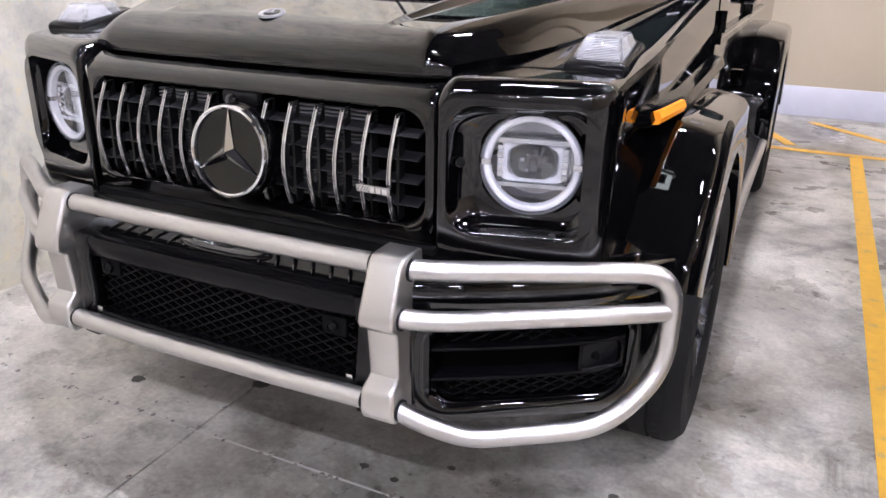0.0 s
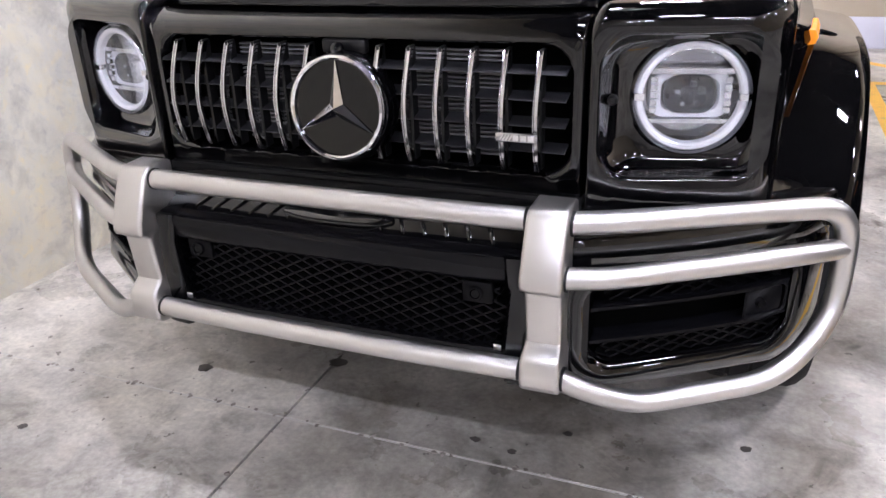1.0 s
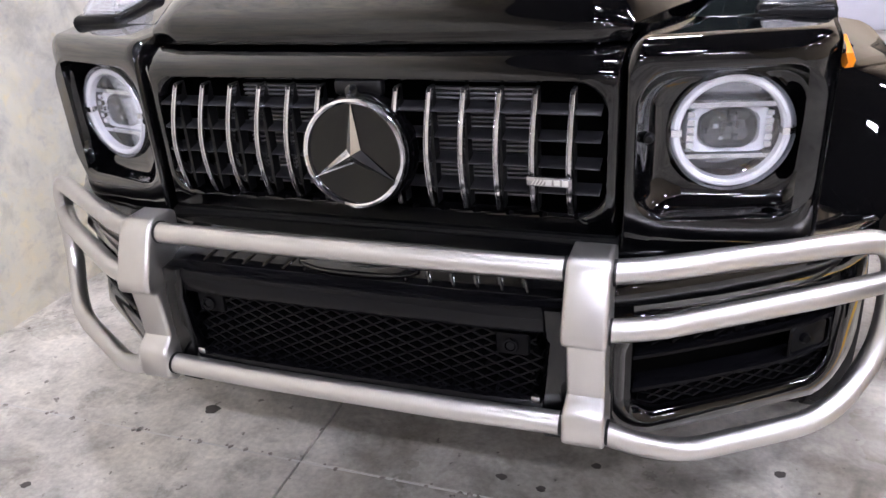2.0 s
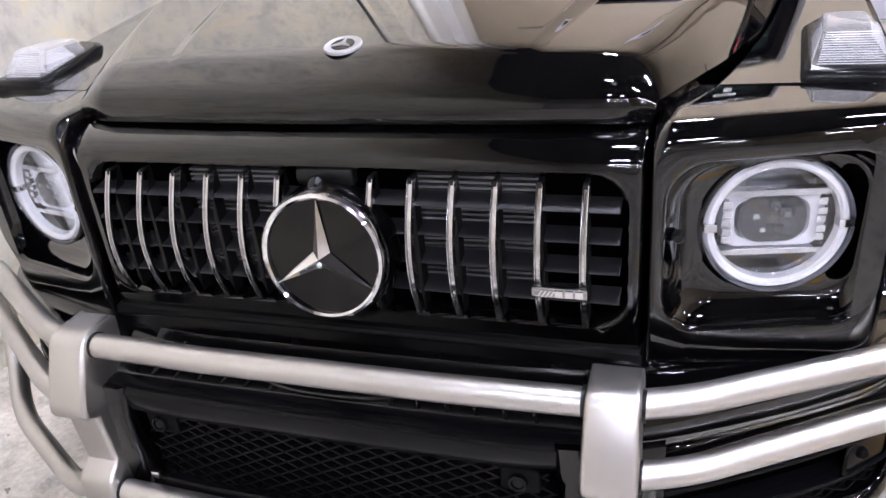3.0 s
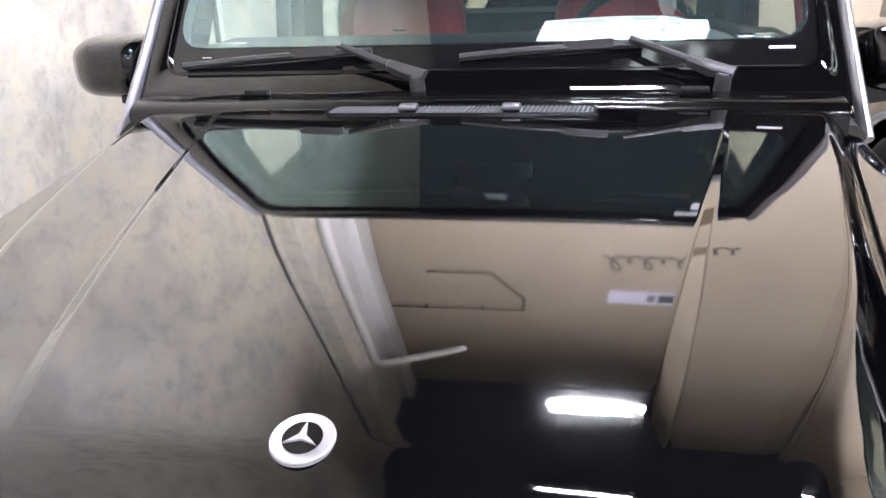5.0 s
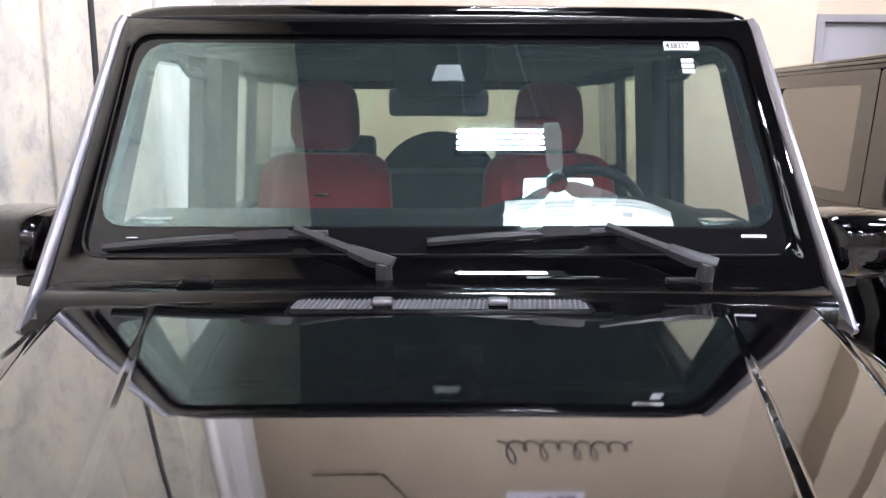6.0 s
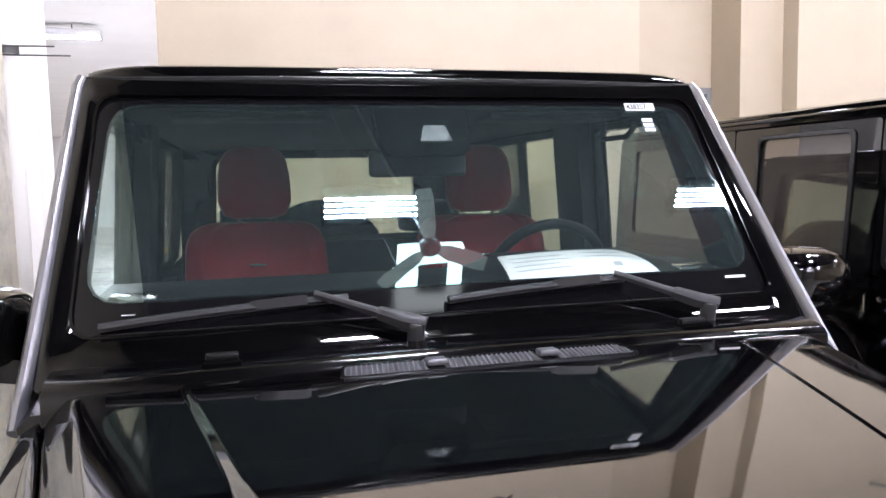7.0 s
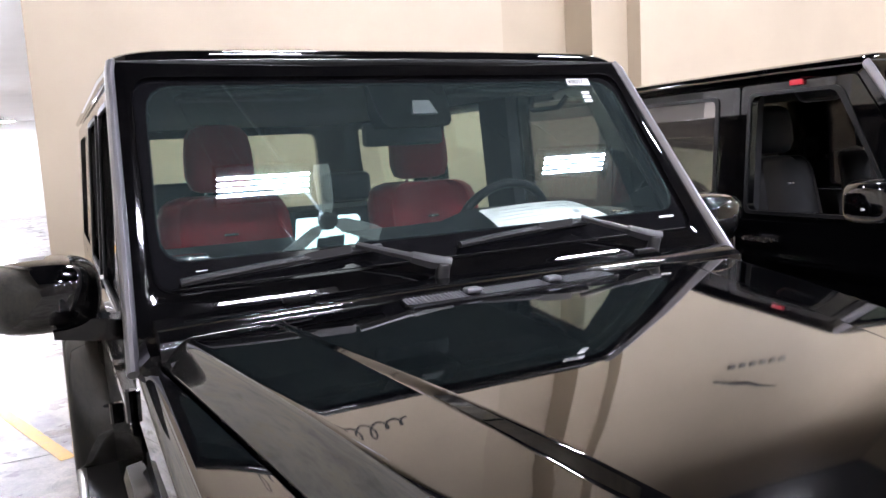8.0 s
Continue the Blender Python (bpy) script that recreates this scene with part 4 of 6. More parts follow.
    # valance under the mask
    bm = loft([[Vector((x, y, z)) for y, z in ((0.066, 0.742), (0.058, 0.752), (0.06, 0.768), (0.078, 0.772), (0.12, 0.772), (0.12, 0.742))] for x in (-0.487, 0.487)])
    part("valance", bm, PLASTIC, car)


def bumper_line(x):
    """Depth of the bumper's front edge."""
    return smooth_table([(0.0, -0.098), (0.30, -0.096), (0.46, -0.078), (0.54, -0.045), (0.70, 0.048), (0.82, 0.128), (0.88, 0.180), (0.95, 0.300), (1.0, 0.42)], abs(x))


def rail(x0, x1, profile, n=28, off=0.0):
    """A beam that follows the bumper from x0 to x1; profile in depth and height."""
    rings = []
    for k in range(n + 1):
        x = x0 + (x1 - x0) * k / n
        rings.append([Vector((x, bumper_line(x) + off + y, z)) for y, z in profile])
    return loft(rings)


def build_bumper(car):
    end = [(0.030, 0.748), (0.012, 0.742), (0.003, 0.730), (0.0, 0.712), (0.004, 0.692), (0.012, 0.676), (0.10, 0.676), (0.16, 0.748)]
    bumper = part("bumper", rail(-0.95, 0.95, [(0.105, 0.735), (0.115, 0.752), (0.20, 0.772), (0.20, 0.73)], 60), GLOSSBLACK, car, "gloss black front bumper")
    for s in (-1, 1):
        part("bumper_end", rail(*sorted((s * 0.44, s * 0.965)), end, 44), PAINT, bumper)
    # sculpted intake with slanting ribs over the mesh
    part("intake_slope", loft([[Vector((x, y, z)) for y, z in ((0.06, 0.752), (0.055, 0.752), (-0.050, 0.706), (-0.060, 0.690), (0.06, 0.690))] for x in (-0.43, 0.43)]), GLOSSBLACK, bumper)
    for s in (-1, 1):
        for k in range(6):
            x = s * (0.345 - 0.047 * k)
            spine = [Vector((x, -0.052, 0.707)), Vector((x - s * 0.008, -0.036, 0.7145)), Vector((x - s * 0.022, -0.010, 0.7255)), Vector((x - s * 0.044, 0.022, 0.739))]
            part("intake_rib", sweep(spine, [0.003, 0.0045, 0.0042, 0.0025], 8), PAINT, bumper)
    part("intake_bulge", loft([[Vector((0.13 * math.copysign(abs(math.cos(a)) ** 0.7, math.cos(a)) * k, -0.030 + 0.026 * math.sin(a) * k + y, 0.718 + 0.012 * math.sin(a) * k + z)) for a in [2 * math.pi * q / 28 for q in range(28)]] for k, y, z in ((1.0, 0.010, -0.012), (1.0, 0.0, 0.0), (0.94, -0.004, 0.005), (0.80, -0.005, 0.007), (0.3, -0.004, 0.007))]), PAINT, bumper, "", 60)
    part("centre_beam", rail(-0.425, 0.425, [(0.03, 0.703), (0.006, 0.702), (-0.001, 0.697), (-0.004, 0.688), (0.002, 0.652), (0.008, 0.645), (0.05, 0.643), (0.05, 0.70)], 20), SATINBLACK, bumper, "satin black beam over the mesh")
    part("lower_beam", rail(-0.425, 0.425, [(0.05, 0.500), (0.006, 0.498), (0.0, 0.492), (-0.004, 0.470), (0.006, 0.440), (0.03, 0.422), (0.10, 0.41), (0.10, 0.50)], 20), SATINBLACK, bumper, "satin black lower beam")
    for s in (-1, 1):
        cheek = [[Vector((s * x, y, z)) for x, y in ((0.372 + sl, -0.045), (0.376 + sl, -0.088), (0.384 + sl, -0.096), (0.430, -0.092), (0.53, -0.045), (0.53, 0.06), (0.372 + sl, 0.06))] for z, sl in ((0.43, 0.0), (0.497, 0.0), (0.505, -0.002), (0.635, 0.010), (0.645, 0.004), (0.70, 0.0))]
        part("mesh_cheek", loft(cheek), GLOSSBLACK, bumper, "", 40)
        part("mesh_clip", box(*sorted((s * 0.356, s * 0.374)), -0.096, -0.080, 0.500, 0.516, 0.004), CHROME, bumper)
    # black sheet in place of the shade behind the mesh
    part("mesh_shade", box(-0.385, 0.385, -0.020, -0.010, 0.48, 0.66), VOID, bumper)
    tagged(part("centre_mesh", lattice(-0.378, 0.378, 0.495, 0.648, lambda x: bumper_line(x) + 0.022, 0.044, 0.022, 0.0042, 0.026), MESHBLACK, bumper, "black diamond mesh"), kind="stuff")
    for x, z in ((0.318, 0.612), (-0.330, 0.622)):
        part("parking_sensor", revolve([(0.001, 0.004), (0.008, 0.004), (0.0095, 0.0), (0.010, 0.006), (0.014, 0.006), (0.0155, 0.0), (0.016, -0.02), (0.001, -0.02)], (x, bumper_line(x) + 0.012, z), (0, -1, 0.1), 24), SATINBLACK, bumper, "round parking sensor")
        part("sensor_plate", box(x - 0.03, x + 0.034, bumper_line(x) + 0.014, bumper_line(x) + 0.026, z - 0.024, z + 0.024, 0.008), MESHBLACK, bumper)
    # outer intakes in a broad dished surround
    ey = bumper_line
    for s in (-1, 1):
        outer = rrect(0.470, 0.955, 0.392, 0.700, 0.085, 6)
        inner = rrect(0.529, 0.884, 0.462, 0.640, 0.045, 6)
        lv = [[Vector((s * x, ey(x) + 0.13, z)) for x, z in outer], [Vector((s * x, ey(x) + 0.055, z)) for x, z in outer]]
        for t, d in ((0.06, 0.036), (0.18, 0.018), (0.34, 0.006), (0.5, 0.0), (0.64, -0.003), (0.78, -0.001), (0.9, 0.006)):
            lv.append([Vector((s * (a + (c - a) * t), ey(a + (c - a) * t) + d, b + (e - b) * t)) for (a, b), (c, e) in zip(outer, inner)])
        lv += [[Vector((s * x, ey(x) + 0.018, z)) for x, z in inner], [Vector((s * x, ey(x) + 0.085, z)) for x, z in inner]]
        part("intake_surround", loft(lv, caps=False), PAINT, bumper, "gloss black side intake surround", 60)
        # shade inside the intake, made as a black sheet
        part("intake_shade", loft([[Vector((s * x, ey(x) + d, z)) for x, z in inner] for d in (0.072, 0.08)]), VOID, bumper)
        bm = lattice(0.532, 0.882, 0.466, 0.638, lambda x: ey(x) + 0.034, 0.036, 0.019, 0.0042, 0.020, lambda x, z: z < 0.520 or z > 0.588)
        if s < 0:
            bm = xmirror(bm)
        tagged(part("intake_mesh", bm, MESHBLACK, bumper, "black diamond mesh"), kind="stuff")
        for z in (0.586, 0.516):
            part("intake_blade", loft([[Vector((s * x, ey(x) + dy, z + dz + 0.012 * (x - 0.7))) for dy, dz in ((0.014, -0.004), (0.009, 0.0), (0.011, 0.005), (0.018, 0.008), (0.06, 0.009), (0.06, -0.006))] for x in (0.532, 0.60, 0.66, 0.72, 0.78, 0.83, 0.880)]), SATINBLACK, bumper, "satin black intake blade")
        pod = part("sensor_pod", loft([[Vector((s * x, ey(x) + d, z)) for x, z in rrect(0.806, 0.868, 0.527, 0.582, 0.008, 3)] for d in (0.016, 0.06)]), SATINBLACK, bumper)
        part("pod_rim", ring_frame([[Vector((s * x, ey(x) + d, z)) for x, z in rrect(0.800 + i, 0.880 - i, 0.521 + i, 0.590 - i, 0.010, 3)] for d, i in ((0.012, 0.0), (0.008, 0.003), (0.012, 0.006), (0.03, 0.006), (0.03, 0.0))]), SATINBLACK, pod)
        part("parking_sensor", revolve([(0.001, 0.003), (0.008, 0.003), (0.010, 0.0), (0.011, -0.01), (0.001, -0.01)], (s * 0.832, ey(0.832) + 0.014, 0.553), (s * 0.6, -1, 0), 20), MESHBLACK, pod)


def build_bull_bar(car):
    r = 0.0218
    bar = part("bull_bar", sweep([(-0.44, -0.074, 0.774), (-0.2, -0.084, 0.776), (0.2, -0.084, 0.776), (0.44, -0.074, 0.774)], r, 20), SATIN, car, "brushed silver tubular bull bar")
    part("bar_tube", sweep([(-0.44, -0.118, 0.484), (-0.2, -0.126, 0.484), (0.2, -0.126, 0.484), (0.44, -0.118, 0.484)], r, 20), SATIN, bar)
    for s in (-1, 1):
        loop = fillet([(s * 0.480, -0.066, 0.770), (s * 0.560, -0.040, 0.770), (s * 0.966, 0.212, 0.752), (s * 0.968, 0.196, 0.530), (s * 0.878, 0.080, 0.432), (s * 0.632, -0.050, 0.408), (s * 0.555, -0.090, 0.440), (s * 0.480, -0.116, 0.478)], 0.078, 9)
        part("bar_loop", sweep(loop, r, 18), SATIN, bar)
        part("bar_tube", sweep(fillet([(s * 0.480, -0.112, 0.682), (s * 0.565, -0.076, 0.676), (s * 0.86, 0.112, 0.676), (s * 0.966, 0.206, 0.668)], 0.06, 7), 0.0208, 18), SATIN, bar)
        # upright: cap, throat and foot in one casting
        xc = s * 0.459
        secs = [(0.444, 0.034, -0.095, -0.02), (0.447, 0.037, -0.128, -0.02), (0.456, 0.0385, -0.140, -0.02), (0.470, 0.0385, -0.146, -0.02), (0.514, 0.038, -0.143, -0.02), (0.526, 0.0365, -0.136, -0.02), (0.536, 0.035, -0.122, -0.02), (0.545, 0.0345, -0.112, -0.02),
                (0.600, 0.0345, -0.116, -0.02), (0.648, 0.035, -0.120, -0.02), (0.656, 0.037, -0.130, -0.02), (0.663, 0.039, -0.143, -0.02), (0.672, 0.0395, -0.147, -0.02), (0.690, 0.0395, -0.145, -0.02), (0.740, 0.039, -0.124, -0.02), (0.786, 0.038, -0.104, -0.015), (0.797, 0.037, -0.095, -0.015), (0.802, 0.034, -0.084, -0.02), (0.803, 0.028, -0.070, -0.025)]
        rings = []
        for z, hw, yf, yb in secs:
            q = 0.009
            rings.append([Vector((xc + a, y, z)) for a, y in ((-hw, yb), (-hw, yf + q), (-hw + q * 0.12, yf + q * 0.5), (-hw + q * 0.5, yf + q * 0.12), (-hw + q, yf), (hw - q, yf), (hw - q * 0.5, yf + q * 0.12), (hw - q * 0.12, yf + q * 0.5), (hw, yf + q), (hw, yb))])
        post = part("bar_upright", loft(rings), SATIN, bar, "cast silver upright", 40)
        part("upright_backing", loft([[Vector((xc + a, y, z)) for a, y in ((-0.037, -0.035), (-0.030, -0.06), (0.030, -0.06), (0.037, -0.035), (0.037, 0.0), (-0.037, 0.0))] for z in (0.450, 0.52, 0.62, 0.72, 0.758)]), SATINBLACK, post)
        for z, y, x in ((0.774, -0.074, -s * 0.0405), (0.484, -0.118, -s * 0.0405), (0.770, -0.064, s * 0.0405), (0.680, -0.106, s * 0.0405), (0.474, -0.112, s * 0.0405)):
            part("tube_collar", revolve([(0.0205, -0.003), (0.0235, -0.003), (0.0235, 0.003), (0.0205, 0.003)], (xc + x, y, z), (1, 0, 0), 20, closed=True), PLASTIC, post)


def build_wheels(car):
    for s in (-1, 1):
        for y in (AXLE_Y, AXLE_Y + 2.84):
            c = Vector((s * 0.848, y, WHEEL_R))
            R = WHEEL_R
            prof = [(0.262, -0.13), (0.285, -0.140), (0.33, -0.146), (0.362, -0.140), (0.381, -0.122), (R, -0.10), (R, -0.062), (R - 0.008, -0.060), (R - 0.008, -0.052), (R, -0.050), (R, -0.006), (R - 0.008, -0.004), (R - 0.008, 0.004), (R, 0.006), (R, 0.050), (R - 0.008, 0.052), (R - 0.008, 0.060), (R, 0.062), (R, 0.10), (0.381, 0.122), (0.362, 0.140), (0.33, 0.146), (0.285, 0.140), (0.262, 0.13)]
            wheel = part("wheel", revolve(prof, c, (s, 0, 0), 72, closed=True), RUBBER, car, "wide low-profile tyre on a dark rim", 25)
            bm = bmesh.new()
            for k in range(60):
                a = 2 * math.pi * k / 60
                for side in (-1, 1):
                    p = [(R - 0.003, side * 0.100), (R + 0.0012, side * 0.085), (R + 0.0012, side * 0.066), (R - 0.003, side * 0.064)]
                    loft([[c + Vector((s * h, math.cos(b) * r, math.sin(b) * r)) for r, h in p] for b in (a, a + 0.085)], bm)
            tagged(part("tread_block", bm, RUBBER, wheel), kind="stuff")
            rim = part("rim", revolve([(0.268, 0.128), (0.274, 0.132), (0.262, 0.126), (0.250, 0.10), (0.245, -0.10), (0.262, -0.13), (0.268, -0.13)], c, (s, 0, 0), 60, closed=True), RIM, wheel)
            bm = bmesh.new()
            for k in range(10):
                a = 2 * math.pi * k / 10
                for da in (-0.09, 0.09):
                    p0 = c + Vector((s * 0.085, math.cos(a) * 0.05, math.sin(a) * 0.05))
                    p1 = c + Vector((s * 0.118, math.cos(a + da) * 0.255, math.sin(a + da) * 0.255))
                    sweep([p0, (p0 + p1) / 2 + Vector((s * 0.012, 0, 0)), p1], 0.011, 7, bm)
            part("spoke", bm, RIM, rim)
            part("hub_cap", revolve([(0.001, 0.108), (0.035, 0.104), (0.06, 0.09), (0.065, 0.05), (0.001, 0.05)], c, (s, 0, 0), 28), RIM, rim)
            part("brake_disc", revolve([(0.06, 0.03), (0.20, 0.03), (0.20, 0.0), (0.06, 0.0)], c, (s, 0, 0), 40, closed=True), FINS, wheel)
            well = []
            for k in range(17):
                a = radians(-8 + 196 * k / 16)
                d = Vector((0, math.cos(a), math.sin(a)))
                well.append([c + Vector((s * h, 0, 0.02)) + d * r for h, r in ((0.08, 0.44), (0.08, 0.45), (-0.22, 0.45), (-0.22, 0.30), (-0.21, 0.30), (-0.21, 0.44))])
            # well liner whose shade is put into its near-black colour
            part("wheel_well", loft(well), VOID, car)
            # flared arch with a flat top and sloping ends
            rings = []
            for k in range(41):
                a = radians((-6 if y < 2 else 6) + (162 if y < 2 else 180) * k / 40)
                d = Vector((0, math.cos(a), math.sin(a)))
                limits = (d.z / 0.576, (0.707 * d.y + 0.707 * d.z) / 0.630, (-0.707 * d.y + 0.707 * d.z) / 0.622, abs(d.y) / 0.60)
                ro = sum(max(0.0, v) ** 14 for v in limits) ** (-1 / 14)
                ri = 0.432
                base = Vector((0, y, WHEEL_R + 0.032))
                rings.append([base + d * r + Vector((s * x, 0, 0)) for x, r in ((0.80, ro + 0.012), (0.90, ro + 0.008), (0.965, ro - 0.004), (0.986, ro - 0.014), (0.998, ro - 0.034), (1.004, ri + 0.02), (0.998, ri), (0.80, ri))])
            part("wheel_arch", loft(rings), PAINT, car, "flared gloss black wheel arch", 40)


def side_x(z):
    return lerp_table([(0.5, 0.845), (1.27, 0.842), (1.93, 0.797)], z)


def side_panel(outer, inner, s, thick=0.035, off=0.0):
    """A panel in the side of the car from an outline in y and z, with an opening if inner is given."""
    def P(p, d):
        return Vector((s * (side_x(p[1]) + off - d), p[0], p[1]))
    if inner:
        return ring_frame([[P(p, 0) for p in outer], [P(p, 0) for p in inner], [P(p, thick) for p in inner], [P(p, thick) for p in outer]])
    return loft([[P(p, 0) for p in outer], [P(p, thick) for p in outer]])


def quad_round(pts, r, n=4):
    """An outline of four corners, rounded."""
    out = []
    for k in range(4):
        a, b, c = (Vector((*pts[(k + j) % 4], 0)) for j in (-1, 0, 1))
        p, q = b + (a - b).normalized() * r, b + (c - b).normalized() * r
        for j in range(n + 1):
            t = j / n
            v = (1 - t) ** 2 * p + 2 * t * (1 - t) * b + t * t * q
            out.append((v.x, v.y))
    return out


def build_flanks(car, front_pane=True):
    dark = PRIVACY if front_pane else DEEPTINT
    for s in (-1, 1):
        doors = [([(1.445, 0.60), (2.445, 0.60), (2.445, 1.885), (1.87, 1.885)], [(1.66, 1.315), (2.385, 1.315), (2.385, 1.835), (1.955, 1.835)], SIDEGLASS, "front"),
                 ([(2.455, 0.60), (3.36, 0.60), (3.36, 1.885), (2.455, 1.885)], [(2.60, 1.315), (3.17, 1.315), (3.17, 1.835), (2.60, 1.835)], dark, "rear")]
        for o, i, gl, which in doors:
            # lower skin and window frame share one outline
            low = [(o[0][0], 0.60), (o[1][0], 0.60), (o[1][0], 1.27), (o[0][0] + (0.0 if which == "rear" else 0.005), 1.27)]
            door = part("door", side_panel(quad_round(low, 0.03), None, s, 0.05), PAINT, car, f"gloss black {which} door")
            up = [(o[0][0] + (0.005 if which == "front" else 0.0), 1.272), (o[1][0], 1.272), o[2], o[3]]
            part("window_frame", side_panel(quad_round(up, 0.02), quad_round(i, 0.035), s, 0.04), PAINT, door)
            ins = [(i[0][0] - 0.018, i[0][1] - 0.016), (i[1][0] + 0.018, i[1][1] - 0.016), (i[2][0] + 0.018, i[2][1] + 0.016), (i[3][0] - 0.022, i[3][1] + 0.016)]
            part("window_seal", side_panel(quad_round(ins, 0.04), quad_round(i, 0.035), s, 0.012, 0.006), PLASTIC, door)
            if front_pane or which == "rear":
                pane = part("pane", side_panel(quad_round([(p[0] + (0.004 if k in (1, 2) else -0.004), p[1]) for k, p in enumerate(i)], 0.03), None, s, 0.004, -0.012), gl, door)
                pane.visible_shadow = False
            part("belt_strip", side_panel([(low[0][0] + 0.01, 1.085), (low[1][0] - 0.01, 1.085), (low[1][0] - 0.01, 1.125), (low[0][0] + 0.01, 1.125)], None, s, 0.02, 0.016), GLOSSBLACK, door)
            part("strip_insert", side_panel([(low[0][0] + 0.015, 1.108), (low[1][0] - 0.015, 1.108), (low[1][0] - 0.015, 1.113), (low[0][0] + 0.015, 1.113)], None, s, 0.01, 0.0185), CHROME, door)
            hy = low[1][0] - 0.24
            handle = part("handle", sweep(fillet([(s * 0.846, hy, 1.19), (s * 0.885, hy + 0.015, 1.19), (s * 0.885, hy + 0.16, 1.19), (s * 0.846, hy + 0.175, 1.19)], 0.015, 4), 0.012, 10), PAINT, door, "gloss black door handle")
            part("lock_button", revolve([(0.001, 0.010), (0.012, 0.008), (0.013, 0.0), (0.001, 0.0)], (s * 0.885, hy + 0.02, 1.19), (s, 0, 0), 16), DARKCHROME, handle)
            for z in (0.85, 1.16):
                part("door_hinge", sweep([(s * 0.856, low[0][0] - 0.005, z - 0.035), (s * 0.856, low[0][0] - 0.005, z + 0.035)], 0.013, 10), PAINT, door)
            part("door_card", side_panel([(low[0][0], 0.62), (low[1][0], 0.62), (low[1][0], 1.285), (low[0][0] + 0.14, 1.285)], None, s, 0.05, -0.055), CABIN, door)
        # posts, sills and rear quarter
        part("centre_post", side_panel([(2.40, 1.25), (2.62, 1.25), (2.62, 1.90), (2.40, 1.90)], None, s, 0.05, -0.045), CABIN, car)
        part("sill", loft([[Vector((s * x, y, z)) for x, z in ((0.70, 0.45), (0.84, 0.46), (0.843, 0.60), (0.70, 0.60))] for y in (1.25, 3.3)]), PAINT, car)
        quarter = part("rear_quarter", side_panel(quad_round([(3.37, 0.62), (4.56, 0.62), (4.56, 1.27), (3.37, 1.27)], 0.02), None, s, 0.05), PAINT, car)
        qi = [(3.50, 1.325), (4.36, 1.325), (4.36, 1.825), (3.50, 1.825)]
        part("quarter_frame", side_panel(quad_round([(3.37, 1.272), (4.56, 1.272), (4.56, 1.89), (3.37, 1.89)], 0.02), quad_round(qi, 0.04), s, 0.04), PAINT, quarter)
        pane = part("pane", side_panel(quad_round(qi, 0.038), None, s, 0.004, -0.012), dark, quarter)
        pane.visible_shadow = False
        # side pipe and step
        part("running_board", loft([[Vector((s * x, y, z)) for x, z in ((0.80, 0.40), (0.955, 0.40), (0.975, 0.42), (0.970, 0.445), (0.80, 0.455))] for y in (1.32, 3.18)]), PLASTIC, car, "black running board with bright edge")
        part("step_tube", sweep([(s * 0.972, 1.30, 0.425), (s * 0.972, 3.2, 0.425)], 0.024, 12), SATIN, car, "brushed silver step tube")
        # rain gutter and pillar trim
        part("pillar_trim", sweep([(s * 0.852, 1.325, 1.255), (s * 0.834, 1.50, 1.48), (s * 0.803, 1.812, 1.905), (s * 0.796, 1.834, 1.926)], 0.012, 10, flat=(0.013, 0.019)), GREYTRIM, car, "satin grey windscreen pillar trim")
        part("rain_gutter", sweep([(s * 0.796, 1.84, 1.918), (s * 0.802, 2.2, 1.922), (s * 0.802, 4.55, 1.922)], 0.011, 8), PAINT, car)
        # door mirror
        cen = Vector((s * 1.005, 1.62, 1.395))
        shell = []
        for t, kx, kz in ((-0.095, 0.30, 0.35), (-0.088, 0.62, 0.64), (-0.06, 0.86, 0.88), (-0.02, 0.97, 0.98), (0.03, 1.0, 1.0), (0.062, 0.985, 0.985), (0.07, 0.96, 0.96)):
            shell.append([cen + Vector((s * (0.125 * kx * math.copysign(abs(math.cos(a)) ** 0.65, math.cos(a)) - 0.012 * (1 - kx)), t, 0.085 * kz * math.copysign(abs(math.sin(a)) ** 0.65, math.sin(a)))) for a in [2 * math.pi * k / 28 for k in range(28)]])
        mirror = part("door_mirror", loft(shell), PAINT, car, "gloss black door mirror with indicator strip", 50)
        part("mirror_glass", loft([[cen + Vector((s * 0.112 * math.copysign(abs(math.cos(a)) ** 0.65, math.cos(a)), t, 0.073 * math.copysign(abs(math.sin(a)) ** 0.65, math.sin(a)))) for a in [2 * math.pi * k / 24 for k in range(24)]] for t in (0.068, 0.072)]), MIRROR, mirror)
        part("mirror_indicator", sweep([cen + Vector((s * d, y, -0.02 + 0.02 * (d < 0.0))) for d, y in ((0.0, -0.091), (0.05, -0.076), (0.09, -0.055), (0.122, -0.005))], [0.004, 0.008, 0.008, 0.005], 8), WHITELENS, mirror, "clear indicator strip")
        part("mirror_arm", loft([[Vector((s * x, y, z)) for y, z in ((1.57, zz - 0.03), (1.67, zz - 0.035), (1.67, zz + 0.02), (1.57, zz + 0.02))] for x, zz in ((0.835, 1.305), (0.92, 1.318), (0.99, 1.33))]), GLOSSBLACK, mirror)


def screen_point(x, z, d=0.0):
    """A point on the windscreen at that height, d in front of it."""
    t = (z - 1.36) / 0.555
    n = Vector((0, -0.825, 0.565))
    return Vector((x, 1.44 + 0.38 * t, z)) + n * d


